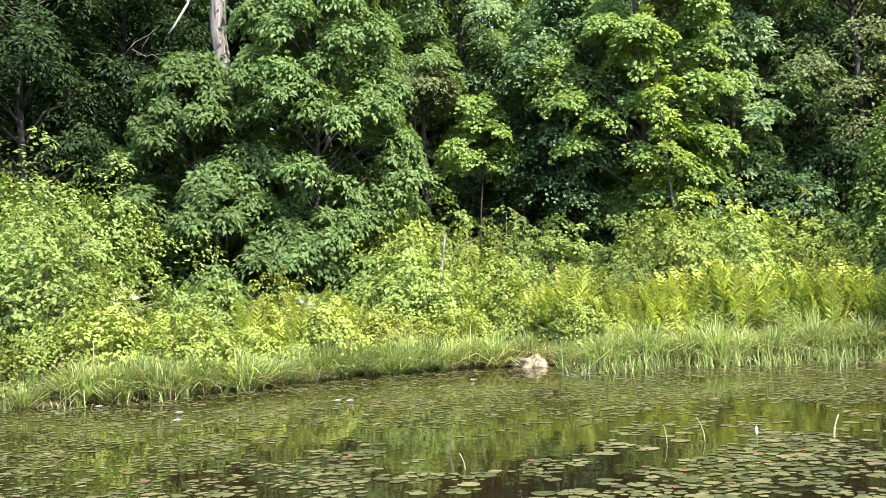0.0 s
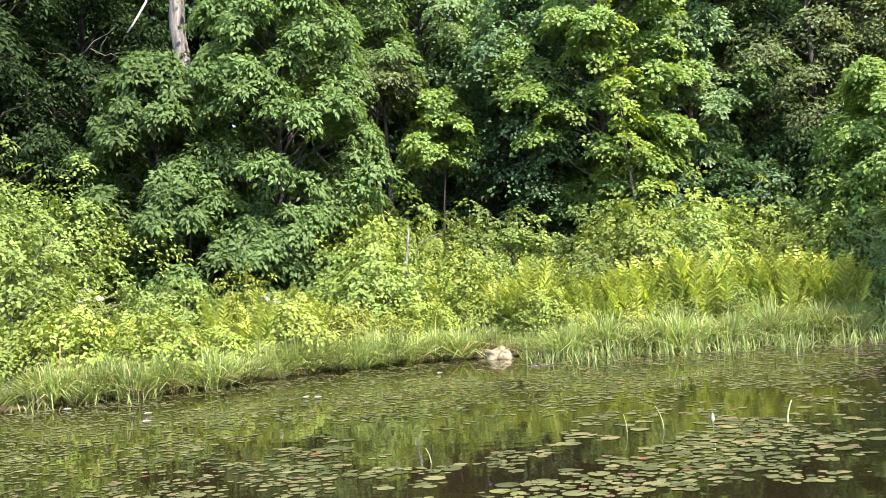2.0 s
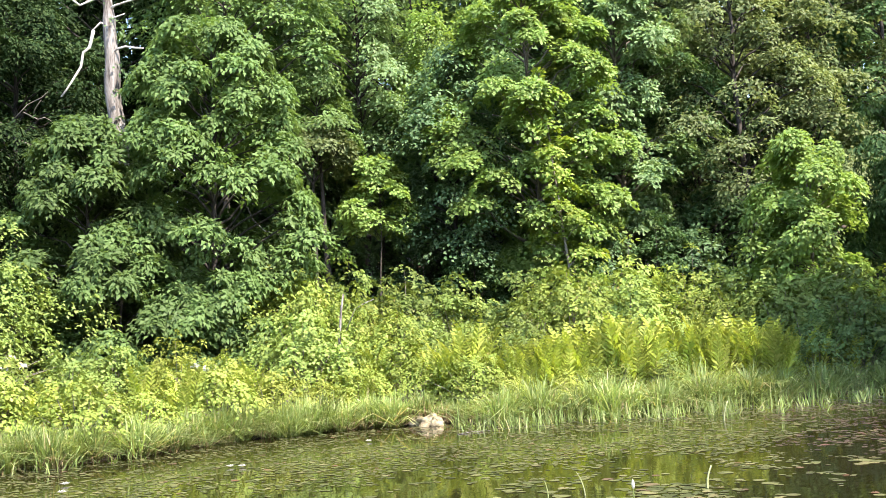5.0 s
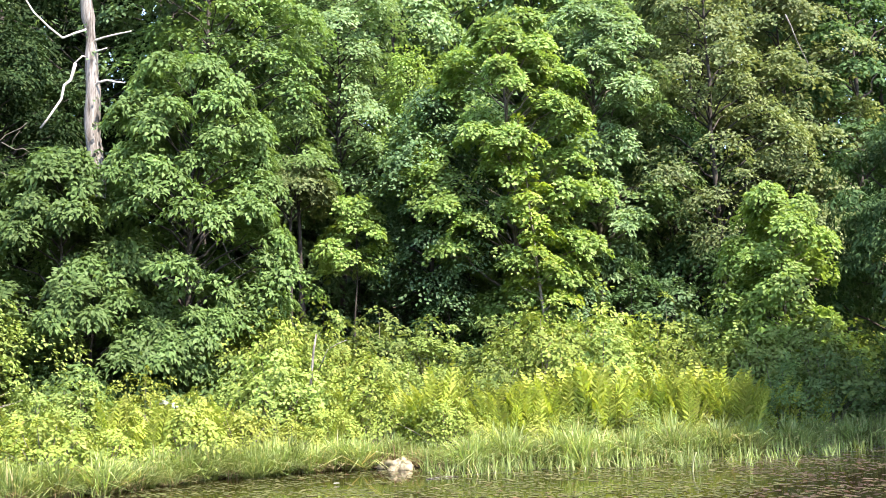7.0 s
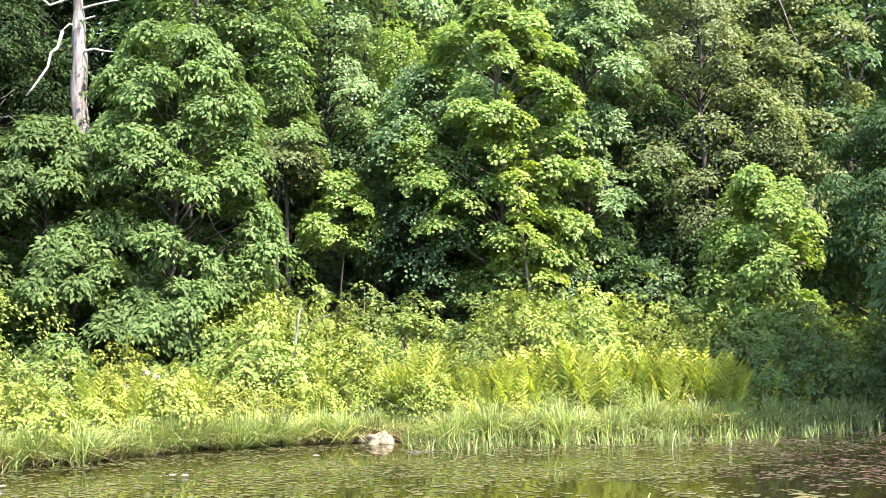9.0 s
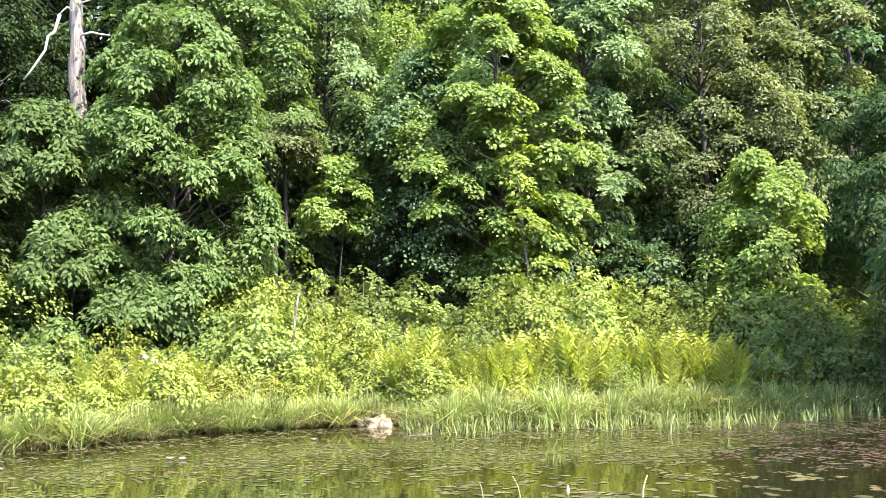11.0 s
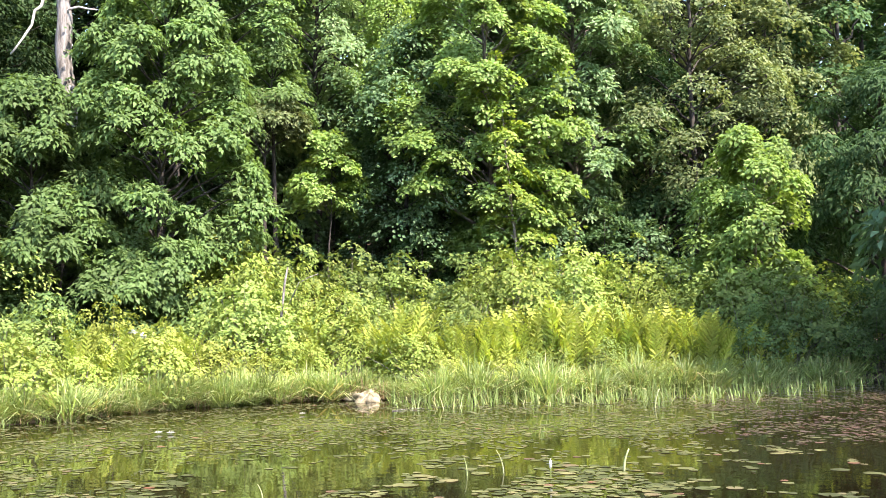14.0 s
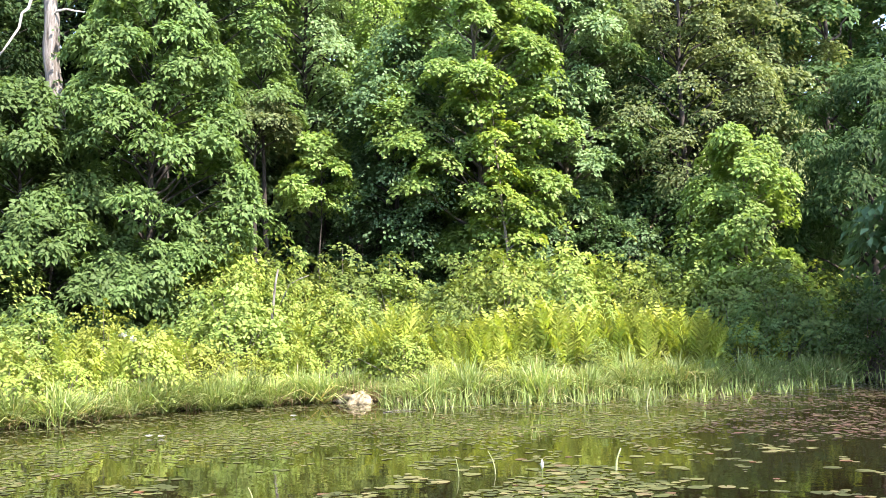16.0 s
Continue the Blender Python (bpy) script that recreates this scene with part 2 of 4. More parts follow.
def tube(points, radii, sides=6, squash=None):
    """A tapered, closed tube along points."""
    points = np.asarray(points, float)
    v, f = [], []
    t = unit(np.gradient(points, axis=0))
    for n, (p, r) in enumerate(zip(points, radii)):
        a = np.cross(t[n], (0.31, 0.94, 0.12))
        a /= np.linalg.norm(a)
        b = np.cross(t[n], a)
        for k in range(sides):
            w = 2 * math.pi * k / sides
            rr = r * (1 + (0 if squash is None else squash[n % len(squash)][k % len(squash[0])]))
            v.append(p + (a * math.cos(w) + b * math.sin(w)) * rr)
    for n in range(len(points) - 1):
        for k in range(sides):
            f.append((n * sides + k, n * sides + (k + 1) % sides, (n + 1) * sides + (k + 1) % sides, (n + 1) * sides + k))
    f.append(tuple(range(sides))[::-1])
    f.append(tuple((len(points) - 1) * sides + k for k in range(sides)))
    return np.array(v), f


# ---- the shore ----
FAR_BANK = [(-12, 8.0), (-7.2, 9.8), (-4.4, 11.3), (-3.4, 12.15), (-2.3, 12.7), (-1.65, 13.3), (-1.15, 14.0), (-0.5, 14.55), (0.2, 14.9), (1.2, 15.35), (2.05, 15.3),
            (2.5, 14.85), (3.2, 14.6), (4.6, 14.75), (6.2, 15.1), (7.6, 15.5), (9.2, 16.3), (10.6, 17.4)]
SHORE = np.array([(-60, -6), (-30, 3), *FAR_BANK, (11.6, 16.2), (11.4, 13.5), (11.2, 8.0), (11.0, 4.0), (11.2, 0), (24, -20), (0, -45), (-45, -35)], float)


def shore_distance(x, y):
    """Metres inland from the water's edge (out on the pond: minus)."""
    p = np.stack([np.ravel(x), np.ravel(y)], -1).astype(float)
    best, inside = np.full(len(p), 1e9), np.zeros(len(p), bool)
    for a, b in zip(SHORE, np.roll(SHORE, -1, 0)):
        ab = b - a
        t = np.clip(((p - a) @ ab) / (ab @ ab), 0, 1)
        best = np.minimum(best, np.linalg.norm(p - a - t[:, None] * ab, axis=1))
        cross = (a[1] > p[:, 1]) != (b[1] > p[:, 1])
        with np.errstate(divide="ignore", invalid="ignore"):
            inside ^= cross & (p[:, 0] < (b[0] - a[0]) * (p[:, 1] - a[1]) / (b[1] - a[1]) + a[0])
    return np.where(inside, -best, best).reshape(np.shape(x))


def ground_z(x, y):
    d = shore_distance(x, y)
    d = d - 0.10 + 0.05 * np.sin(np.asarray(x) * 2.3) + 0.04 * np.sin(np.asarray(x) * 5.1 + 1.0)
    land = 0.035 * np.clip(d, 0, 0.16) / 0.16 + 0.085 * np.clip(d - 0.3, 0, 12) + 0.24 * np.clip(d - 13, 0, 45) + 0.02 * np.clip(d - 58, 0, 400)
    bumps = 0.05 * np.sin(np.asarray(x) * 1.7 + np.asarray(y)) * np.clip(d, 0, 1)
    return np.where(d > 0, land + bumps, -np.clip(-d * 0.35, 0, 1.2))


def gz(x, y):
    return float(ground_z(np.array([x]), np.array([y]))[0])


def axis(fine0, fine1, step, far):
    mid = np.arange(fine0, fine1 + 1e-6, step)
    grow = np.geomspace(step * 2, far, 26)
    return np.r_[fine0 - grow[::-1], mid, fine1 + grow]


def build_ground():
    xs, ys = axis(-9, 12, 0.14, 500), axis(8, 20, 0.14, 500)
    gx, gy = np.meshgrid(xs, ys)
    z = ground_z(gx, gy)
    v = np.stack([gx.ravel(), gy.ravel(), z.ravel()], -1)
    w = len(xs)
    f = [(r * w + c, r * w + c + 1, (r + 1) * w + c + 1, (r + 1) * w + c) for r in range(len(ys) - 1) for c in range(w - 1)]
    tagged(new("ground", mesh_of("ground", v, f, SOIL, True)), "brown leaf-littered bank rising from the pond into woods", "ground", kind="structure")
    tagged(new("water", mesh_of("water", [(-60, -46, 0), (26, -46, 0), (26, 18.5, 0), (-60, 18.5, 0)], [(0, 1, 2, 3)], WATER)),
           "dark still pond water that mirrors the bank", "water", kind="structure")


build_ground()


# ---- trees ----
def limb_path(rng, start, end, sag=0.0, wob=0.06):
    n = 6
    t = np.linspace(0, 1, n)[:, None]
    p = start + (end - start) * t
    p[:, 2] += 0.18 * np.linalg.norm(end - start) * (t[:, 0] - t[:, 0] ** 2) * 2 - sag * t[:, 0] ** 2
    p[1:] += rng.normal(size=(n - 1, 3)) * wob * np.linalg.norm(end - start) * 0.5
    return p


def tree(name, x, y, h, bottom, rx, ry, profile, leaf, bark, seed, label, clusters=120, per=120, size=0.12, width=0.055, droop=0.45, tuft=0.55, lean=(0, 0), r0=0.12,
         limbs=14, kind=LEAF2, flat=0.45, inner=0.62, lobes=0.72, ruffle=0.24, category="tree", group=""):
    """A broadleaf tree: tapered trunk, limbs that reach into the crown, tufts of leaves over an uneven outline. bottom: the crown's lowest leaves;
    profile: the crown's half width, as parts of rx, at even steps from bottom to top."""
    rng = np.random.default_rng(seed)
    root = tagged(empty_at(name, x, y, gz(x, y) - 0.05), label, category, group)
    z = np.linspace(0, h * 0.94, 9)
    wob = np.cumsum(rng.normal(size=(9, 2)) * 0.035 * h / 8, 0)
    line = np.stack([lean[0] * z / h + wob[:, 0], lean[1] * z / h + wob[:, 1], z], -1)
    line[0, :2] = 0
    rad = r0 * np.linspace(1.0, 0.14, 9)
    rad[0] *= 1.35
    child("trunk", mesh_of("trunk", *tube(line, rad, 8), bark, True), root)
    # lobes: one a limb, domes of tufts with gaps between them
    lu = (np.arange(limbs) + rng.random(limbs)) / limbs
    la = np.arange(limbs) * 2.39996 + rng.normal(size=limbs) * 0.6
    reach = np.interp(lu, np.linspace(0, 1, len(profile)), profile) * (inner + (1.12 - inner) * rng.random(limbs) ** 0.8)
    zc = bottom + (h - bottom) * lu
    core = np.stack([np.interp(zc, z, line[:, 0]), np.interp(zc, z, line[:, 1])], -1)
    lobe = np.stack([core[:, 0] + np.cos(la) * reach * rx, core[:, 1] + np.sin(la) * reach * ry, zc], -1)
    lr = lobes * (0.30 * rx + 0.32) * rng.uniform(0.7, 1.3, limbs) * np.interp(lu, (0, 0.6, 1), (1.05, 1.0, 0.6))
    of = rng.permutation(np.arange(clusters) % limbs)
    a = rng.uniform(0, 2 * math.pi, clusters)
    rho = np.sqrt(rng.random(clusters)) * (1 + 0.2 * np.sin(3 * a + of))
    side = np.stack([np.cos(a), np.sin(a), np.zeros(clusters)], -1)
    face = np.stack([np.cos(la), np.sin(la), np.zeros(limbs)], -1)[of]
    cen = lobe[of] + side * (rho * lr[of])[:, None] + face * (0.15 * lr[of])[:, None]
    cen[:, 2] += lr[of] * (0.55 * (1 - rho ** 2) - 0.25 * rho - 0.15 * rng.random(clusters) + 0.1 * rng.normal(size=clusters))
    out = unit(face * 0.6 + side * rho[:, None] * 0.8 + np.array((0, 0, 0.12)))
    rr = tuft * rng.uniform(0.6, 1.25, clusters)
    v, f = tufts(rng, cen, rr, out, per, size, width, droop, kind=kind, flat=flat, ruffle=ruffle)
    child("crown", mesh_of("crown", v, f, leaf), root)
    for k in range(limbs):
        end = lobe[k]
        zs = min(max(0.3, end[2] - 0.5 * np.hypot(*(end[:2] - core[k])) - 0.2), h * 0.9)
        start = np.array([np.interp(zs, z, line[:, 0]), np.interp(zs, z, line[:, 1]), zs])
        p = limb_path(rng, start, end - np.array((0, 0, 0.08)))
        w = r0 * (0.42 - 0.25 * zs / h)
        child("limb", mesh_of("limb", *tube(p, np.linspace(w, w * 0.22, len(p)), 5), bark, True), root)
    return root


ROUND = (0.55, 0.85, 1.0, 0.98, 0.85, 0.62, 0.22)
TALL = (0.6, 0.9, 1.0, 0.9, 0.95, 0.75, 0.5, 0.15)
SKIRT = (1.0, 1.1, 1.05, 1.0, 0.85, 0.8, 0.6, 0.25)

# the large tree with hanging leaves, down to the shrubs
tree("broadleaf_tree", -1.55, 20.0, 6.9, 0.45, 1.62, 1.4, (0.72, 0.88, 1.02, 1.0, 0.95, 0.9, 0.7, 0.35), LEAF_HICKORY, BARK_DARK, 11, "mid-green broadleaf tree with long drooping leaves, clothed down to the shrubs",
     clusters=820, per=62, size=0.125, width=0.064, droop=0.24, tuft=0.27, r0=0.09, limbs=96, kind=LEAF4, inner=0.55, lobes=0.52)
tree("broadleaf_tree", -3.5, 19.4, 4.9, 0.6, 1.2, 1.2, (0.9, 1.05, 1.0, 0.85, 0.6, 0.3), LEAF_HICKORY, BARK_DARK, 17, "low broadleaf tree with drooping mid-green leaves beside a taller one",
     clusters=430, per=62, size=0.125, width=0.064, droop=0.24, tuft=0.27, r0=0.07, limbs=52, kind=LEAF4, inner=0.55, lobes=0.55)
tree("broadleaf_tree", -1.4, 18.9, 2.2, 0.25, 0.85, 0.75, (0.9, 1.0, 0.9, 0.5), LEAF_HICKORY, BARK_DARK, 21, "low leafy sapling with drooping mid-green leaves under a larger tree",
     clusters=170, per=80, size=0.120, width=0.064, droop=0.24, tuft=0.25, r0=0.04, limbs=24, kind=LEAF4, inner=0.5, lobes=0.6)
tree("broadleaf_tree", -2.95, 18.7, 2.5, 0.25, 1.0, 0.8, (0.9, 1.0, 0.9, 0.5), LEAF_HICKORY, BARK_DARK, 22, "low leafy sapling with drooping mid-green leaves at the wood's edge",
     clusters=170, per=80, size=0.120, width=0.064, droop=0.24, tuft=0.25, r0=0.04, limbs=24, kind=LEAF4, inner=0.5, lobes=0.6)
# the yellow-green maple over the dark gap
tree("maple_tree", 5.05, 22.8, 8.5, 1.9, 1.85, 1.6, (0.45, 0.8, 1.0, 1.0, 0.95, 0.95, 0.75, 0.35), LEAF_MAPLE, BARK_GREY, 12, "yellow-green maple tree with layered sprays of leaves", clusters=1100, per=66, size=0.100,
     width=0.080, droop=0.22, tuft=0.28, r0=0.10, limbs=96, inner=0.42, flat=0.24, lobes=0.44)
tree("maple_sapling", 5.45, 21.6, 6.0, 1.6, 0.62, 0.5, (0.9, 1.0, 0.8, 0.7, 0.7, 0.6, 0.4), LEAF_BRIGHT, BARK_GREY, 13, "slender sapling with bright yellow-green leaves at the wood's edge", clusters=58, per=56,
     size=0.10, width=0.08, droop=0.25, tuft=0.22, r0=0.045, limbs=20, inner=0.4, flat=0.25, lobes=0.5, lean=(-0.55, 0))
tree("maple_sapling", 1.62, 22.9, 4.45, 2.95, 0.62, 0.55, (0.6, 1.0, 1.0, 0.8, 0.45), LEAF_MAPLE, BARK_DARK, 14, "yellow-green sapling in front of the dark wood", clusters=84, per=84, size=0.092, width=0.068, droop=0.28,
     tuft=0.24, r0=0.034, limbs=18, inner=0.5, flat=0.3, lobes=0.6)
tree("alder_sapling", 9.75, 19.6, 4.55, 1.3, 0.98, 0.85, (0.9, 1.0, 0.85, 0.75, 0.65, 0.35), LEAF_MAPLE, BARK_GREY, 15, "bright green sapling with round leaves above the shrubs", clusters=190, per=100, size=0.10,
     width=0.066, droop=0.35, tuft=0.28, r0=0.06, limbs=26, inner=0.5, lobes=0.6)
tree("ash_tree", 7.2, 23.8, 9.3, 2.8, 1.45, 1.7, (0.7, 1.0, 1.0, 0.95, 0.9, 0.8, 0.65, 0.3), LEAF_PALE, BARK_GREY, 16, "green tree with flat layered sprays of foliage", clusters=980, per=58, size=0.120, width=0.064, droop=0.25, tuft=0.30, inner=0.35,
     r0=0.11, limbs=90, flat=0.22, lobes=0.56)
tree("willow_tree", 12.6, 20.2, 5.8, 0.9, 1.5, 1.5, SKIRT, LEAF_DARK, BARK_DARK, 18, "deep green tree with narrow hanging leaves at the cove", clusters=300, per=80, size=0.14, width=0.048, droop=0.5,
     tuft=0.34, r0=0.11, limbs=46, inner=0.5, kind=LEAF4, lobes=0.65)
# two dark stems under a flat spray of olive leaves
tree("leaning_tree", 0.22, 22.9, 5.3, 4.5, 0.95, 0.8, (0.9, 1.0, 0.7, 0.4), LEAF_OLIVE, BARK_DARK, 19, "slender dark-stemmed tree with a flat olive-green crown", clusters=80, per=80, size=0.10, width=0.055, droop=0.3,
     tuft=0.27, r0=0.085, limbs=16, inner=0.4, flat=0.2, lobes=0.6)
tree("leaning_tree", 0.48, 23.1, 6.4, 5.0, 0.7, 0.7, (0.9, 1.0, 0.7, 0.4), LEAF_HICKORY, BARK_DARK, 20, "slender dark-stemmed tree with a thin mid-green crown", clusters=60, per=80, size=0.10, width=0.055, droop=0.3,
     tuft=0.27, r0=0.095, limbs=14, inner=0.4, flat=0.2, lobes=0.6)

# ---- the wood behind ----
WOOD = [  # x, y, height, crown bottom, half width, leaf, bark, profile, leaf size
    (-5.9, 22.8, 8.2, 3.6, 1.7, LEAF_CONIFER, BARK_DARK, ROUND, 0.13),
    (-1.7, 23.4, 11.2, 5.2, 2.0, LEAF_HICKORY, BARK_DARK, TALL, 0.11),
    (1.4, 25.3, 11.0, 4.8, 1.55, LEAF_PALE, BARK_DARK, TALL, 0.10),
    (3.05, 24.9, 8.2, 4.6, 0.62, LEAF_MAPLE, BARK_DARK, TALL, 0.09),
    (3.2, 23.1, 6.8, 2.4, 1.1, LEAF_OAK, BARK_DARK, TALL, 0.10),
    (-0.6, 26.6, 10.6, 3.9, 2.2, LEAF_PALE, BARK_DARK, TALL, 0.14),
    (-2.6, 25.9, 12.5, 4.5, 2.6, LEAF_OAK, BARK_DARK, TALL, 0.15),
    (3.0, 27.6, 12.4, 3.6, 2.4, LEAF_PALE, BARK_DARK, TALL, 0.14),
    (5.2, 26.0, 7.4, 1.2, 1.8, LEAF_DARK, BARK_DARK, SKIRT, 0.13),
    (6.8, 28.6, 11.6, 3.8, 2.5, LEAF_PALE, BARK_DARK, TALL, 0.14),
    (9.3, 24.2, 6.6, 1.2, 1.35, LEAF_DARK, BARK_DARK, SKIRT, 0.105),
    (10.1, 23.4, 10.6, 3.4, 1.75, LEAF_OLIVE, BARK_DARK, TALL, 0.10),
    (10.8, 27.2, 12.0, 5.0, 2.4, LEAF_OLIVE, BARK_DARK, TALL, 0.12),
    (12.4, 24.6, 10.4, 3.0, 1.9, LEAF_OLIVE, BARK_DARK, TALL, 0.12),
    (14.5, 25.6, 13.0, 3.0, 2.5, LEAF_DARK, BARK_DARK, TALL, 0.14),
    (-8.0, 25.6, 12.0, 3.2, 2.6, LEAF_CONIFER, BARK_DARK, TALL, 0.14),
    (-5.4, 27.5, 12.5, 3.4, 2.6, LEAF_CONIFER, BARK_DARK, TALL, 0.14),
    (13.8, 28.6, 15.0, 3.0, 2.5, LEAF_DARK, BARK_DARK, TALL, 0.15),
    (16.3, 27.4, 14.5, 2.4, 2.6, LEAF_DARK, BARK_DARK, TALL, 0.15),
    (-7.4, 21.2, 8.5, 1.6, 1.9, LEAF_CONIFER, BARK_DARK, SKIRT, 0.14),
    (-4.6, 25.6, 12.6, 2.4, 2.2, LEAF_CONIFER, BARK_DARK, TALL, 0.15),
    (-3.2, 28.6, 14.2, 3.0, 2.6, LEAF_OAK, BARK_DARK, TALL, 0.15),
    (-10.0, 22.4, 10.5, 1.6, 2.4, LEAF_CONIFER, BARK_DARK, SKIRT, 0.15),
    (0.9, 29.4, 14.6, 3.0, 2.6, LEAF_PALE, BARK_DARK, TALL, 0.15),
    (4.6, 30.0, 14.2, 3.0, 2.6, LEAF_PALE, BARK_DARK, TALL, 0.15),
    (9.2, 30.0, 15.2, 3.0, 2.6, LEAF_PALE, BARK_DARK, TALL, 0.15),
    (12.6, 29.9, 15.6, 3.0, 2.6, LEAF_OLIVE, BARK_DARK, TALL, 0.15),
    (15.6, 30.2, 16.4, 3.0, 2.6, LEAF_OLIVE, BARK_DARK, TALL, 0.15),
]
for k, (x, y, h, bottom, half, leaf, bark, prof, size) in enumerate(WOOD):
    what = {LEAF_CONIFER: "dark hemlock-like tree with fine drooping sprays", LEAF_DARK: "deep green woodland tree in the shade of others", LEAF_OAK: "mid-green woodland tree among others", LEAF_PALE: "tall light green woodland tree", LEAF_MAPLE: "slender dark-stemmed tree with yellow-green leaves", LEAF_HICKORY: "tall mid-green tree behind a lower one", LEAF_OLIVE: "olive-green woodland tree with thin foliage"}[leaf]
    tree("woodland_tree", x, y, h, bottom, half, half * 0.85, prof, leaf, bark, 30 + k, what, clusters=int((230 if half < 1.3 else 210 if y < 25.5 else 140 if y < 28.3 else 75) * half), per=62, size=size * (0.9 if leaf is LEAF_CONIFER else 1.0 if y < 28.3 else 1.5), width=size * (0.4 if leaf is LEAF_CONIFER else 0.66 if y < 28.3 else 0.9), tuft=0.42, droop=0.35, limbs=52, inner=0.4, flat=0.3, lobes=0.58,
         r0=0.08 if half < 1.3 else 0.11, group="trees of the wood")

# young trees that fill the shade under the tall ones
for k, x in enumerate(np.arange(-11.0, 19.0, 1.45)):
    r = np.random.default_rng(600 + k)
    tree("understory_tree", x + r.uniform(-0.4, 0.4), 26.6 + r.uniform(-1.0, 2.6), r.uniform(5.0, 6.8), 0.7, 1.15, 1.0, SKIRT, LEAF_DARK if k % 3 else LEAF_OAK, BARK_DARK, 620 + k,
         "young shade tree with deep green leaves under taller trees", clusters=80, per=46, size=0.17, width=0.11, tuft=0.45, limbs=10, r0=0.06, inner=0.4, droop=0.3, flat=0.35, group="young trees in the shade")

# thin saplings in the half shade at the wood's edge
for k, (x, y, h) in enumerate(((2.5, 24.2, 4.2), (3.3, 23.6, 3.4), (4.2, 24.0, 3.9), (3.6, 26.2, 7.4), (1.9, 26.0, 5.4), (-0.2, 23.6, 2.8), (0.9, 24.0, 3.2), (3.6, 22.4, 2.5), (6.5, 22.3, 2.7), (7.6, 22.5, 3.1), (8.5, 22.4, 2.8))):
    tree("shade_sapling", x, y, h, 0.5, 0.7, 0.7, TALL, LEAF_DARK if k % 2 else LEAF_OAK, BARK_DARK, 660 + k, "thin sapling with sparse green leaves under taller trees", clusters=72, per=42, size=0.09, width=0.055,
         tuft=0.24, limbs=18, r0=0.035, inner=0.3, droop=0.3, flat=0.25, group="saplings in half shade")

# ---- shrubs and plants of the bank ----
def shrub_meshes(seed, leaf, h, r, count, size, width, droop=0.18, per=36):
    """Leaves and branchwork of one shrub: small tufts over an uneven dome, some leading shoots above it, and a leafy inside."""
    rng = np.random.default_rng(seed)
    n = count // per
    a = np.arange(n) * 2.39996 + rng.normal(size=n) * 0.3
    q = np.sqrt((np.arange(n) + 0.5) / n)
    lump = 1 + 0.22 * np.sin(3 * a + seed) * q + 0.20 * np.sin(5 * a + 7 * q + seed * 2.0) + 0.14 * np.sin(11 * q + 2 * a)
    top = h * (1 - 0.62 * q ** 2.2) * lump * rng.uniform(0.86, 1.08, n)
    inside = rng.random(n) < 0.18
    z = np.where(inside, top * rng.uniform(0.25, 0.85, n), top)
    lead = (rng.random(n) < 0.24) & ~inside
    z = z + np.where(lead, h * rng.uniform(0.03, 0.24, n), 0)
    far = q * r * lump
    side = np.stack([np.cos(a), np.sin(a), np.zeros(n)], -1)
    cen = side * far[:, None]
    cen[:, 2] = z
    out = unit(side * (0.35 + 0.9 * q)[:, None] + rng.normal(size=(n, 3)) * 0.12)
    rad = rng.uniform(0.10, 0.22, n) * (0.5 + 0.37 * h) * np.where(lead, 0.55, 1.0)
    v, f = tufts(rng, cen, rad, out, per, size, width, droop, spread=0.35, flat=0.45, tilt=0.7, ruffle=0.2)
    stems, fs, m = [], [], 0
    for k in range(0, n, max(1, n // 26)):
        end = cen[k] - np.array((0, 0, 0.03))
        foot = side[k] * 0.06
        tv, tf = tube(np.array([foot, foot + (end - foot) * 0.5 + np.array((0, 0, 0.12 * h)), end]), (0.012, 0.008, 0.003), 4)
        fs += [tuple(i + m for i in g) for g in tf]
        stems.append(tv)
        m += len(tv)
    return mesh_of("foliage", v, f, leaf), mesh_of("branchwork", np.concatenate(stems), fs, BARK_GREY)


TONES = {"leaf_shrub": "yellow-green", "leaf_cool_shrub": "fresh green", "leaf_golden_shrub": "golden-green", "leaf_deep_green": "deep green", "leaf_hickory": "mid-green"}


def make_shrub(name, meshes, label, x, y, scale, turn, category="shrub", group="shrubs of the bank", tall=1.0):
    tone = TONES[meshes[0].materials[0].name]
    root = tagged(empty_at(name, x, y, gz(x, y) - 0.04, turn), label.format(tone), category, group)
    root.scale = (scale, scale, scale * tall)
    child("foliage", meshes[0], root)
    child("branchwork", meshes[1], root)
    return root


MIX = (LEAF_SHRUB, LEAF_SHRUB, LEAF_COOL, LEAF_GOLD, LEAF_SHRUB, LEAF_COOL)
SHRUBS = [shrub_meshes(100 + k, MIX[k], 1.3, 0.95, 4700, 0.074, 0.045 + 0.005 * (k % 3), 0.24, 22) for k in range(6)]
BROAD = [shrub_meshes(110 + k, (LEAF_SHRUB, LEAF_COOL, LEAF_COOL)[k], 1.7, 0.95, 3900, 0.100, 0.064, 0.25, 26) for k in range(3)]
LOW = [shrub_meshes(120 + k, (LEAF_SHRUB, LEAF_GOLD, LEAF_SHRUB, LEAF_SHRUB)[k], 0.72, 0.65, 2700, 0.062, 0.041, 0.24, 20) for k in range(4)]
DEEP = [shrub_meshes(130 + k, LEAF_DARK, 1.7, 1.0, 1500, 0.13, 0.08) for k in range(2)]
rng = np.random.default_rng(5)


def along(x):
    """The y of the water's edge at x on the far bank."""
    return float(np.interp(x, *np.array(FAR_BANK).T))


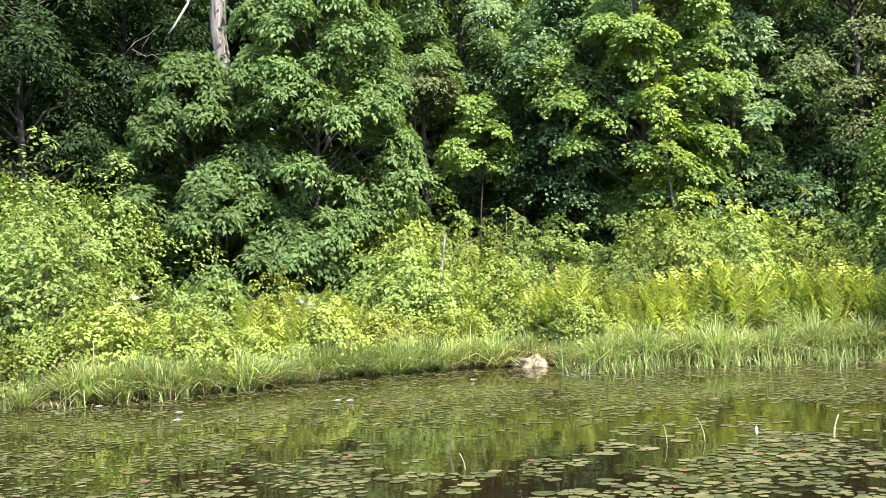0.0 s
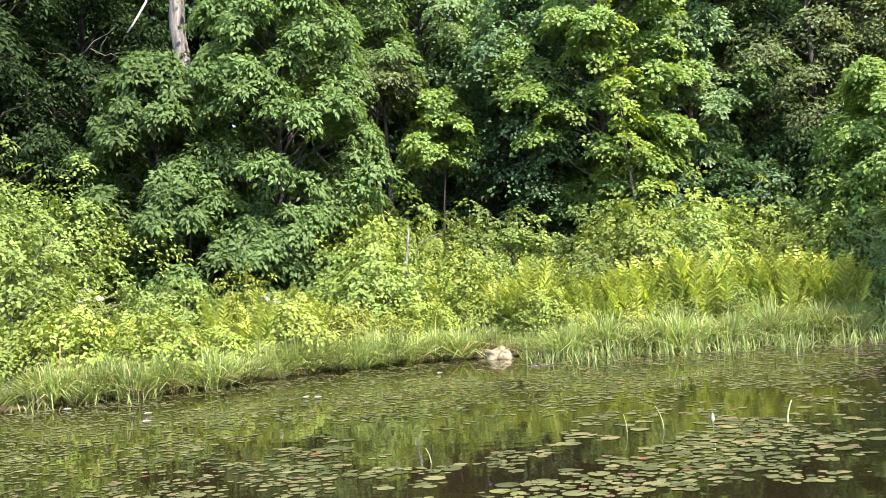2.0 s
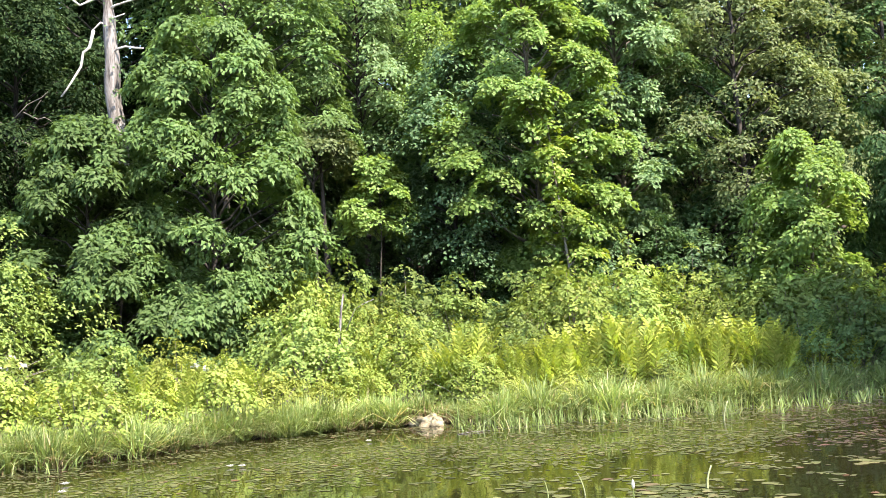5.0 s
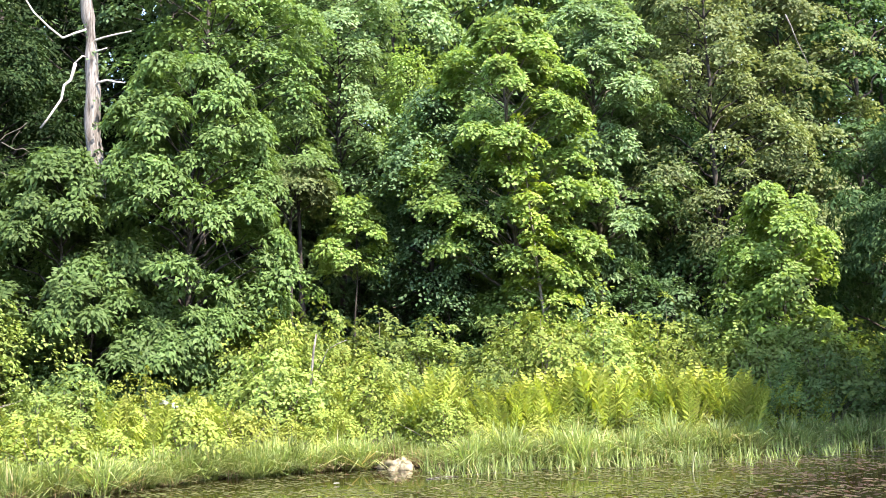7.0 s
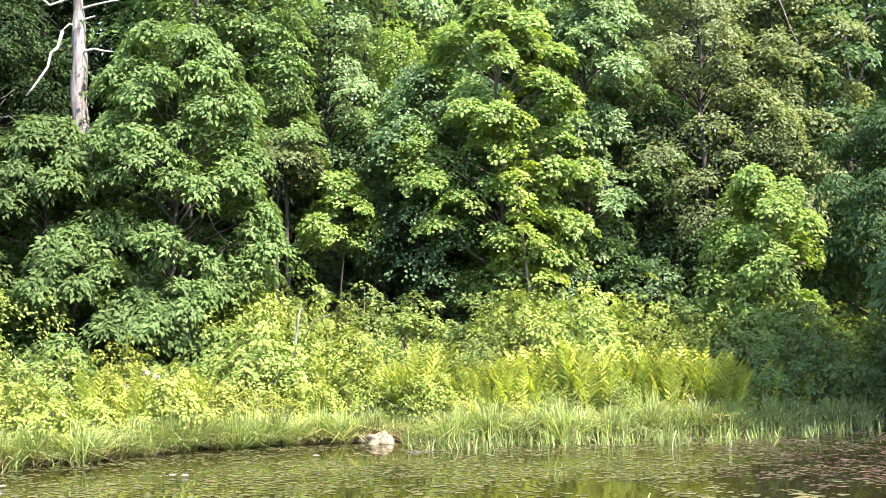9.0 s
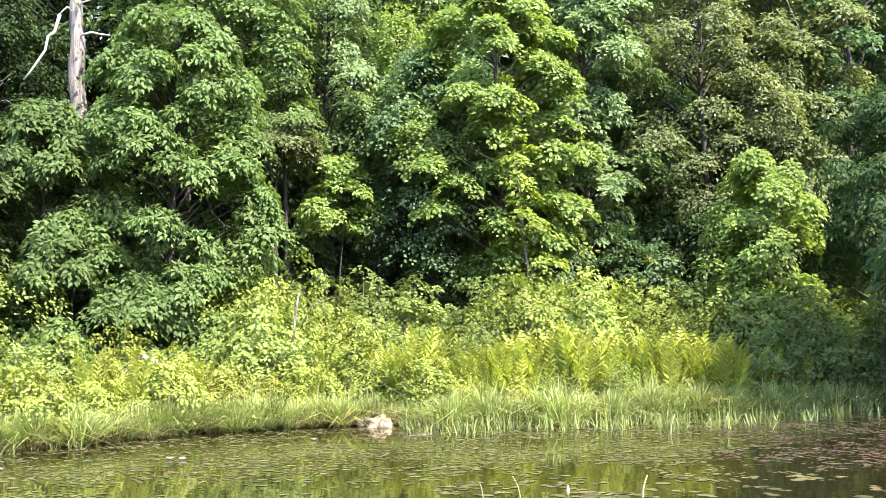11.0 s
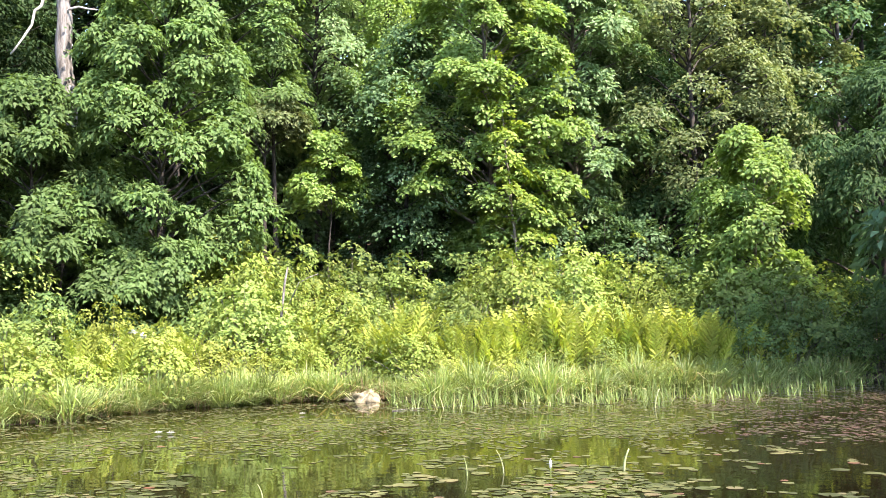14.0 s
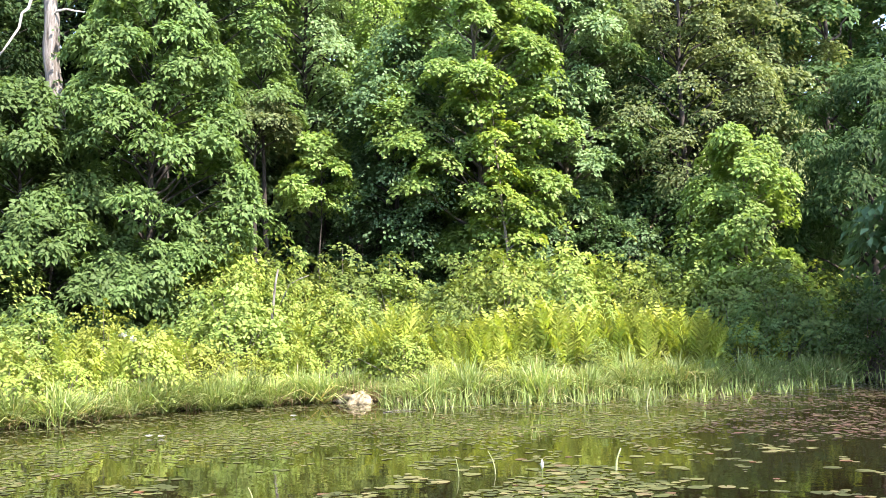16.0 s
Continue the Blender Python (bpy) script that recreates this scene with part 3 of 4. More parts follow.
# low bushes just behind the sedges, then taller rows towards the wood
for x in np.arange(-7.0, 3.2, 0.74):
    xx = x + rng.uniform(-0.2, 0.2)
    make_shrub("low_bush", LOW[rng.integers(4)], "low {} bush behind the shore grass", xx, along(xx) + rng.uniform(0.95, 1.5) + (0.35 if 1.3 < xx < 2.6 else 0), rng.uniform(0.75, 1.15), rng.uniform(0, 360))
for x in np.arange(3.2, 8.0, 0.75):
    xx = x + rng.uniform(-0.2, 0.2)
    make_shrub("low_bush", LOW[1 if rng.random() < 0.6 else 0], "low {} bush in front of ferns", xx, along(xx) + rng.uniform(0.85, 1.1), rng.uniform(0.42, 0.72), rng.uniform(0, 360))
for x in np.arange(-8.5, 4.6, 1.12):
    xx = x + rng.uniform(-0.3, 0.3)
    make_shrub("bush", SHRUBS[rng.integers(6)], "dense {} bush on the bank", xx, along(xx) + rng.uniform(2.1, 2.8), rng.uniform(0.6, 1.05) * (0.8 if -4.6 < xx < -0.6 else 1.0), rng.uniform(0, 360))
for x in np.arange(-9.5, 11.2, 1.2):
    xx = x + rng.uniform(-0.3, 0.3)
    low = 0.66 if -4.6 < xx < -0.6 else 1.0  # lower in front of the drooping trees
    make_shrub("bush", SHRUBS[rng.integers(6)], "dense {} bush on the bank", xx, along(xx) + rng.uniform(3.5, 4.4) - max(0, xx - 7) * 0.25, low * rng.uniform(0.7, 1.2), rng.uniform(0, 360))
for x in np.arange(-10.0, 12.0, 1.1):
    xx = x + rng.uniform(-0.3, 0.3)
    if xx < -0.5:
        continue
    make_shrub("tall_bush", BROAD[rng.integers(3)], "tall leafy {} bush below the trees", xx, along(xx) + rng.uniform(5.2, 6.2) - max(0, xx - 6) * 0.45, rng.uniform(0.84, 1.0), rng.uniform(0, 360))
for x, y, s in ((2.95, 16.2, 0.5), (4.45, 16.0, 0.4), (5.75, 15.95, 0.42), (3.8, 16.9, 0.65)):
    make_shrub("bush", SHRUBS[rng.integers(6)], "small {} bush among ferns", x, y, s, rng.uniform(0, 360))
LARGE = [shrub_meshes(140 + k, (LEAF_COOL, LEAF_SHRUB)[k], 2.35, 1.45, 8200, 0.092, 0.056, 0.24, 26) for k in range(2)]
for k, (x, y, s) in enumerate(((-6.2, 17.6, 1.0), (-7.5, 17.4, 1.05), (-4.9, 17.9, 0.9), (-8.8, 16.9, 1.0), (-5.5, 16.4, 0.72), (-6.9, 16.0, 0.75))):
    make_shrub("tall_bush", LARGE[k % 2], "tall rounded {} bush at the wood's edge", x, y, s, rng.uniform(0, 360))
for x, y, s in ((0.0, 19.0, 1.12), (-0.35, 19.2, 1.0), (0.5, 19.3, 1.05), (1.0, 19.9, 0.95)):
    make_shrub("tall_bush", SHRUBS[0], "tall dense {} bush with small leaves", x, y, s, rng.uniform(0, 360), tall=1.15)
# a darker leaf than the other bushes, so its colour deepens the cove's shade
SHADY = [shrub_meshes(136 + k, LEAF_HICKORY, 1.5, 1.0, 4200, 0.085, 0.05) for k in range(2)]
for x, y, s in ((8.7, 18.6, 1.0), (9.7, 18.2, 1.15), (10.7, 18.9, 1.2)):
    make_shrub("bush", SHRUBS[rng.integers(6)], "rounded {} bush half in shade beside the cove", x, y, s, rng.uniform(0, 360))
for x, y, s in ((8.5, 17.3, 0.7), (9.4, 17.4, 0.75), (10.2, 17.7, 0.7), (11.3, 18.2, 0.9), (10.9, 17.9, 0.6)):
    make_shrub("shaded_bush", SHADY[rng.integers(2)], "rounded {} bush in the shade beside the cove", x, y, s, rng.uniform(0, 360))
for x in np.arange(-9.0, 16.0, 1.5):
    xx = x + rng.uniform(-0.5, 0.5)
    make_shrub("understory_bush", DEEP[rng.integers(2)], "{} bush in the shade under the trees", xx, 23.6 + rng.uniform(-0.6, 2.4), rng.uniform(0.7, 1.1), rng.uniform(0, 360), group="bushes under the trees")


def frond_mesh(seed, length):
    """One fern frond: an arching stalk with pairs of narrow leaflets that shorten to the tip."""
    rng = np.random.default_rng(seed)
    pairs = 14
    t = np.linspace(0.14, 1, pairs)
    spine = lambda q: np.stack([np.zeros_like(q), length * 0.15 * q ** 2.6, length * (1.0 * q - 0.07 * q ** 3)], -1)  # noqa: E731
    p = np.repeat(spine(t), 2, 0)
    side = np.tile((-1.0, 1.0), pairs)
    ln = np.repeat(0.140 * length * np.sin(np.pi * np.clip(t * 0.84 + 0.15, 0, 1)) ** 0.8 + 0.010, 2)
    tips = np.stack([side, np.full(2 * pairs, 0.1), np.full(2 * pairs, 1.05)], -1) + rng.normal(size=(2 * pairs, 3)) * 0.12
    ups = np.tile((0.0, -0.75, 0.65), (2 * pairs, 1)) + rng.normal(size=(2 * pairs, 3)) * 0.15
    v, f = scatter_leaves(rng, p, tips, ups, ln, np.full(2 * pairs, 0.050 * length))
    sv, sf = tube(spine(np.linspace(0, 1, 5)), np.linspace(0.006, 0.002, 5), 3)
    n = len(v)
    return mesh_of("frond", np.concatenate([v, sv]), [tuple(g) for g in f.tolist()] + [tuple(i + n for i in g) for g in sf], LEAF_FERN)


FRONDS = [frond_mesh(200 + k, 1.15) for k in range(3)]


def make_fern(x, y, scale, seed):
    r = np.random.default_rng(seed)
    root = tagged(empty_at("fern", x, y, gz(x, y) - 0.02), "upright clump of yellow-green fern fronds on the bank", "fern", "ferns on the bank")
    n = int(r.integers(11, 16))
    for k in range(n):
        ob = child("frond", FRONDS[int(r.integers(3))], root)
        a = 360 * k / n + r.uniform(-14, 14)
        q = scale * r.uniform(0.75, 1.1)
        d = r.uniform(0.02, 0.20)
        ob.matrix_basis = pose(d * math.cos(radians(a + 90)), d * math.sin(radians(a + 90)), 0, r.uniform(-17, 3), 0, a) @ Matrix.Diagonal((q, q, q, 1))


k = 300
for x, y, n in ((2.7, 16.5, 3), (3.45, 16.3, 4), (4.15, 16.2, 4), (4.75, 16.5, 3), (5.25, 16.2, 4), (6.3, 16.35, 5), (7.25, 16.4, 4), (7.9, 16.7, 3)):
    for m in range(n):
        make_fern(x + rng.uniform(-0.26, 0.26), y + rng.uniform(-0.2, 0.35), rng.uniform(0.88, 1.2), k)
        k += 1
for m in range(13):
    x = 2.6 + 5.4 * (m + rng.random()) / 13
    make_fern(x, along(x) + rng.uniform(2.3, 3.0), rng.uniform(0.75, 1.0), k)
    k += 1
for k in range(16):
    x = rng.uniform(-3.5, 2.4)
    make_fern(x, along(x) + rng.uniform(1.3, 2.6), rng.uniform(0.65, 0.9), 360 + k)
for k in range(12):
    x = rng.uniform(8.2, 10.8)
    make_fern(x, along(x) + rng.uniform(0.9, 2.0), rng.uniform(0.7, 1.0), 380 + k)


def blades(seed, count, length, spread, width, material, foot=0.12, name="tuft", bend=0.5):
    """A tussock of narrow, arching blades."""
    rng = np.random.default_rng(seed)
    v, f = [], []
    for k in range(count):
        a, lean = rng.uniform(0, 2 * math.pi), abs(rng.normal()) * spread
        ln = length * rng.uniform(0.55, 1.1)
        c, s = math.cos(a), math.sin(a)
        r = foot * math.sqrt(rng.random())
        b = rng.uniform(0, 2 * math.pi)
        px, py = r * math.cos(b), r * math.sin(b)
        n = len(v)
        tw = rng.uniform(-0.6, 0.6)
        sx, sy = -math.sin(a + tw), math.cos(a + tw)
        for q, w in ((0, 1.0), (0.6, 0.8)):
            out = ln * (lean * q + bend * lean * q ** 3)
            z = ln * q * (1 - 0.35 * lean * q * q)
            for e in (-1, 1):
                v.append((px + c * out + sx * e * w * width / 2, py + s * out + sy * e * w * width / 2, z))
        out = ln * (lean + bend * lean)
        v.append((px + c * out, py + s * out, ln * (1 - 0.35 * lean - 0.12 * bend)))
        f += [(n, n + 1, n + 3, n + 2), (n + 2, n + 3, n + 4)]
    return mesh_of(name, v, f, material)


TUSSOCKS = [blades(400 + k, 135, 0.60, 0.62 + 0.1 * k, 0.0175, LEAF_SEDGE) for k in range(4)]
THATCH = [blades(410 + k, 60, 0.34, 0.9, 0.012, STRAW, 0.16, "thatch") for k in range(2)]
for k in range(260):
    x = rng.uniform(-7.5, 10.4) if k % 5 < 3 else rng.uniform(-7.0, 1.5)
    y = along(x) + (rng.uniform(0.22, 0.7) if 1.5 < x < 2.4 else rng.uniform(-0.12, 0.7)) + (0.35 if x > 2.5 else 0.0) * rng.random()
    if -1.5 < x < 1.45:  # set back above the bare cut bank
        y = along(x) + rng.uniform(0.0, 0.55)
    if k > 214:
        x = rng.uniform(-3.6, 1.5)
        y = along(x) + rng.uniform(-0.10, 0.45)
    elif k > 190:
        x = rng.uniform(2.4, 8.5)
        y = along(x) + rng.uniform(-0.05, 0.25)
    s = rng.uniform(0.38, 1.25) * (0.85 if x < 2.3 else 0.95)
    root = tagged(empty_at("sedge_tussock", x, y, max(gz(x, y), 0.0) - 0.02, rng.uniform(0, 360), s), "tussock of fine arching green sedge at the water's edge", "grass", "sedges along the shore")
    child("tuft", TUSSOCKS[int(rng.integers(4))], root)
    if k % 3 == 0:
        child("thatch", THATCH[int(rng.integers(2))], root, "dry straw-coloured old blades")


# upright water plants along the margin
SHOOT_MESH = [blades(430 + k, 1, 0.36, 0.10 + 0.12 * k, 0.014, LEAF_SEDGE, 0.001, "shoot", 0.3) for k in range(4)]
for k in range(290):
    x = rng.uniform(-5.5, -1.4) if k < 40 else rng.uniform(2.3, 6.0) if k < 170 else rng.uniform(5.5, 10.5)
    y = along(x) - abs(rng.normal()) * (0.30 if x < 2 else 0.55 if x < 6.0 else 0.7) - 0.02
    root = tagged(empty_at("water_plant", x, y, -0.03, rng.uniform(0, 360)), "few upright green shoots standing in shallow water", "plant", "water plants at the margin")
    for m in range(7):
        ob = child("shoot", SHOOT_MESH[int(rng.integers(4))], root)
        q = rng.uniform(0.4, 0.9)
        ob.matrix_basis = pose(rng.normal() * 0.09, rng.normal() * 0.07, 0, 0, 0, rng.uniform(0, 360)) @ Matrix.Diagonal((1, 1, q, 1))


def arrow_shoot(seed):
    """A bent stalk that ends in one narrow pointed leaf."""
    g = np.random.default_rng(seed)
    top = np.array((g.uniform(0.01, 0.09), 0.0, 0.33))
    v, f = tube(np.array([(0, 0, 0), (top[0] * 0.3, 0, 0.2), top]), (0.005, 0.004, 0.003), 4)
    lv, lf = scatter_leaves(g, top[None], np.array([(0.8, 0.0, g.uniform(-0.5, 0.9))]), np.array([(-0.3, -0.6, 0.7)]), 0.085, 0.022)
    n = len(v)
    return mesh_of("arrow_shoot", np.concatenate([v, lv]), list(f) + [tuple(int(i) + n for i in q) for q in lf], LEAF_SEDGE)


ARROWS = [arrow_shoot(440 + k) for k in range(5)]
for k in range(64):
    x = rng.uniform(5.6, 10.6) if k < 50 else rng.uniform(2.4, 5.6)
    y = along(x) - abs(rng.normal()) * 0.5 - 0.05
    root = tagged(empty_at("arrow_plant", x, y, -0.03, rng.uniform(0, 360)), "pale bent stalks with pointed leaves standing in the shallows", "plant", "arrow-leaved water plants")
    for m in range(int(rng.integers(2, 5))):
        ob = child("shoot", ARROWS[int(rng.integers(5))], root)
        q = rng.uniform(0.5, 1.15)
        ob.matrix_basis = pose(rng.normal() * 0.12, rng.normal() * 0.08, 0, rng.normal() * 12, rng.normal() * 12, rng.uniform(0, 360)) @ Matrix.Diagonal((1, 1, q, 1))


# ---- the dead tree ----
def dead_tree():
    r = np.random.default_rng(21)
    x, y = -3.28, 20.7
    g = gz(x, y)
    root = tagged(empty_at("dead_tree", x, y, g - 0.05), "bare grey dead tree with a broken, weathered trunk", "dead tree")
    line = np.array([(0.10, 0, 0), (0.06, 0, 2), (-0.01, 0, 4.4), (-0.05, 0, 5.1), (-0.11, 0, 5.7), (-0.12, 0, 6.4), (-0.15, 0, 7.2), (-0.17, 0, 7.7), (-0.33, 0, 9.4)])
    h = np.linspace(0, 10.2, 44)
    spine = np.stack([np.interp(h, line[:, 2], line[:, 0]) + 0.018 * np.sin(h * 2.1) + 0.010 * np.sin(h * 5.3), 0.02 * np.sin(h * 1.7), h], -1)
    girth = np.interp(h, line[:, 2], [0.20, 0.18, 0.155, 0.15, 0.145, 0.13, 0.115, 0.125, 0.07]) * (1 + 0.07 * r.normal(size=44))
    girth[31:33] *= 0.8
    squash = r.normal(size=(44, 12)) * 0.045 + 0.10 * np.sin(np.arange(12) * 1.6)[None] * np.sin(h * 0.9)[:, None]
    child("trunk", mesh_of("trunk", *tube(spine, girth, 12, squash), DEAD_WOOD, True), root)
    cz = np.array([3.2, 3.8, 4.3, 4.7, 5.1, 5.6, 6.1, 7.0, 7.55, 8.15])
    side = r.choice((-1.0, 1.0), 10)
    cen = np.stack([np.interp(cz, h, spine[:, 0]) + side * 0.16, np.full(10, -0.12), cz], -1)
    v, f = tufts(r, cen, np.full(10, 0.17), np.stack([side, np.full(10, -0.6), np.zeros(10)], -1), 26, 0.085, 0.06, 0.3)
    child("vine", mesh_of("vine", v, f, LEAF_OAK), root, "leafy green vine on the trunk")
    for path, w in (([(-0.15, 0, 7.32), (0.0, -0.12, 7.36), (0.19, -0.2, 7.39), (0.45, -0.25, 7.44), (0.67, -0.3, 7.47)], 0.026), ([(-0.13, 0, 7.1), (0.03, -0.15, 7.13), (0.2, -0.2, 7.17)], 0.024),
                    ([(-0.14, 0, 6.4), (0.02, -0.15, 6.50), (0.2, -0.2, 6.53), (0.38, -0.22, 6.49), (0.54, -0.24, 6.47)], 0.028),
                    ([(-0.18, 0, 7.62), (-0.40, -0.1, 7.5), (-0.63, -0.2, 7.36), (-0.86, -0.2, 7.55), (-1.17, -0.22, 7.86), (-1.37, -0.25, 8.2), (-1.5, -0.25, 8.6)], 0.026),
                    ([(-0.14, 0, 7.0), (-0.28, -0.1, 7.04), (-0.41, -0.2, 6.86)], 0.026)):
        child("branch", mesh_of("branch", *tube(np.array(path), np.linspace(w, w * 0.45, len(path)), 6), BLEACHED, True), root)
    curve = np.array([(-0.39, -0.2, 6.86), (-0.42, -0.2, 6.74), (-0.47, -0.2, 6.54), (-0.59, -0.2, 6.44), (-0.64, -0.2, 6.17), (-0.79, -0.2, 5.93), (-0.90, -0.2, 5.76), (-1.02, -0.2, 5.60)])
    child("hanging_branch", mesh_of("hanging_branch", *tube(curve, np.linspace(0.034, 0.017, 8), 7), BLEACHED, True), root, "bleached curved branch that hangs down")


dead_tree()


def stick(name, pts, w, material, label, category="stick", sides=6):
    pts = np.array(pts, float)
    o = pts[0].copy()
    ob = new(name, mesh_of(name, *tube(pts - o, np.linspace(w, w * 0.5, len(pts)), sides), material, True))
    ob.location = o
    return tagged(ob, label, category)


# ---- blossom and dead twigs ----
def blossom(x, y, z, r, seed):
    g = np.random.default_rng(seed)
    n = 170
    a, q = g.uniform(0, 2 * math.pi, n), np.sqrt(g.random(n)) * r
    p = np.stack([q * np.cos(a), q * np.sin(a) * 0.8, 0.25 * r * (1 - (q / r) ** 2) + g.normal(size=n) * 0.012], -1)
    v, f = scatter_leaves(g, p, g.normal(size=(n, 3)), np.tile((0, -0.4, 1.0), (n, 1)) + g.normal(size=(n, 3)) * 0.3, 0.022, 0.020)
    root = tagged(empty_at("blossom_head", x, y, z), "flat head of small white blossoms on a bush", "flower", "white blossoms on the bushes")
    child("flower_head", mesh_of("flower_head", v, f, PETAL), root)
    child("stem", mesh_of("stem", *tube(np.array([(0, 0.05, -0.55), (0.01, 0.02, -0.25), (0, 0, 0.02)]), [0.008, 0.006, 0.004], 4), BARK_GREY), root)


for k, (x, y, z, r) in enumerate(((-3.75, 15.35, 1.26, 0.075), (-3.60, 15.4, 1.14, 0.06), (-3.86, 15.4, 1.12, 0.06), (-4.65, 15.3, 1.28, 0.05), (-5.0, 15.0, 0.98, 0.06), (-5.3, 14.8, 0.72, 0.06),
                                  (-1.33, 15.9, 1.00, 0.055), (-1.17, 15.86, 0.955, 0.045), (-1.07, 15.95, 0.96, 0.03))):
    blossom(x, y, z, r, 700 + k)


# ---- stones, sticks and stalks ----
def rock(name, x, y, z, sx, sy, sz, seed, label):
    bm = bmesh.new()
    bmesh.ops.create_icosphere(bm, subdivisions=4, radius=1.0)
    for v in bm.verts:
        p = v.co.copy()
        k = 1 + 0.42 * noise.noise(p * 1.3 + Vector((seed, 0, 0))) + 0.22 * abs(noise.noise(p * 2.9 + Vector((0, seed, 0)))) + 0.06 * noise.noise(p * 8.0)
        v.co = Vector((p.x * sx * k, p.y * sy * k, max(p.z, -0.5) * sz * k))
    me = bpy.data.meshes.new(name)
    bm.to_mesh(me)
    bm.free()
    me.materials.append(STONE)
    me.shade_smooth()
    ob = new(name, me)
    ob.location = (x, y, z)
    return tagged(ob, label, "rock")


rock("rock", 1.98, 15.05, 0.03, 0.19, 0.14, 0.12, 3.0, "pale pinkish rock at the water's edge")
rock("rock", 1.80, 15.30, 0.04, 0.10, 0.10, 0.08, 5.0, "small pale rock leaning on a larger one")
rock("rock", 4.62, 14.9, 0.06, 0.13, 0.10, 0.11, 8.0, "small pinkish brown rock among the sedges")
rock("rock", 5.32, 15.1, 0.08, 0.10, 0.09, 0.12, 11.0, "small grey-brown rock among the sedges")


def pick_stalk(name, x, y, h, bend, label, w=0.0055):
    z = np.linspace(-0.15, 1, 7)
    pts = [(x + bend[0] * max(q, 0) ** 2, y + bend[1] * max(q, 0) ** 2, h * q) for q in z]
    return stick(name, pts, w, STALK, label, "plant")


pick_stalk("water_stalk", 2.32, 7.85, 0.13, (-0.02, 0), "thin green stalk standing out of the water")
pick_stalk("water_stalk", 2.60, 7.9, 0.17, (-0.05, 0.02), "bent thin green stalk standing out of the water")
pick_stalk("water_stalk", 3.50, 7.85, 0.16, (0.04, 0), "broad pale green leaf stalk standing out of the water", 0.010)


def water_bud(x, y):
    root = tagged(empty_at("lily_bud", x, y, 0), "closed white water lily bud on a short stem", "flower")
    child("stem", mesh_of("stem", *tube(np.array([(0, 0, -0.2), (0, 0, 0), (0, 0, 0.07)]), [0.006, 0.006, 0.006], 5), LEAF_SEDGE), root)
    z = np.linspace(0, 0.07, 6)
    child("petals", mesh_of("petals", *tube(np.stack([0 * z, 0 * z, 0.065 + z], -1), [0.005, 0.010, 0.012, 0.011, 0.007, 0.002], 8), PETAL, True), root, "white closed petals")


water_bud(2.89, 7.62)


def lily_flower(x, y, turn):
    g = np.random.default_rng(int(turn))
    root = tagged(empty_at("lily_flower", x, y, 0.008, turn), "small open white water lily on the pond", "flower", "white lilies on the pond")
    for ring, (n, up, ln) in enumerate(((8, 0.45, 0.045), (6, 1.1, 0.036))):
        a = np.arange(n) * 2 * math.pi / n + ring * 0.4
        tips = np.stack([np.cos(a), np.sin(a), np.full(n, up)], -1)
        v, f = scatter_leaves(g, np.stack([np.cos(a), np.sin(a), 0 * a + 0.4], -1) * 0.006, tips, np.tile((0, 0, 1.0), (n, 1)), ln, 0.020)
        child("petal_ring", mesh_of("petal_ring", v, f, PETAL), root)


for x, y, turn in ((-0.35, 11.36, 10), (-0.22, 11.3, 50), (-1.84, 10.74, 120), (-1.70, 10.1, 200), (1.1, 13.2, 300), (-2.9, 11.6, 70)):
    lily_flower(x, y, turn)
pick_stalk("water_stalk", 0.88, 7.08, 0.10, (-0.03, 0.0), "short slanted grey-green stalk in the water")
pick_stalk("water_stalk", 5.43, 12.95, 0.24, (0.06, 0.0), "pale pointed leaf standing out of the water", 0.012)
for k, (x, y, s, z) in enumerate(((2.2, 15.28, 0.9, 60), (1.9, 15.32, 1.0, 140), (1.6, 15.36, 0.9, 10), (1.35, 15.38, 0.7, 100), (-3.42, 12.62, 1.5, 0), (-3.3, 12.75, 1.3, 50))):
    root = tagged(empty_at("dry_tussock", x, y, max(gz(x, y), 0.02), z, s), "clump of dry straw-coloured grass on the water's edge", "grass")
    child("tuft", THATCH[k % 2], root)
stick("post", [(0.68, 18.0, 0.30), (0.73, 17.95, 1.2), (0.79, 17.9, 1.76), (0.84, 17.9, 2.02)], 0.030, DEAD_WOOD, "weathered grey stake sticking out of the bushes", "post")
stick("fallen_branch", [(0.85, 18.0, 1.40), (1.02, 17.9, 1.76), (1.18, 17.9, 1.85), (1.34, 17.9, 1.91)], 0.012, DEAD_WOOD, "thin dead branch leaning in the bushes")
stick("dead_branch", [(-1.15, 20.6, 4.35), (-0.96, 20.8, 3.96), (-0.85, 20.9, 3.68), (-0.64, 20.9, 3.46), (-0.24, 20.9, 3.34), (0.08, 20.9, 3.31)], 0.020, DEAD_WOOD, "pale curved dead branch in front of the dark wood")
for k in range(7):
    g = np.random.default_rng(740 + k)
    a = np.array((-5.3 + g.uniform(-0.7, 0.5), 21.6, 4.9 + g.uniform(-0.3, 1.4)))
    d = np.array((g.uniform(-0.8, 0.8), g.uniform(-0.2, 0.1), g.uniform(-0.5, 0.6)))
    stick("dead_twig", [a, a + d * 0.4 + g.normal(size=3) * 0.06, a + d * 0.75 + g.normal(size=3) * 0.06, a + d], 0.010, BARK_GREY, "bare grey twig of a shaded tree", "twig", 5)
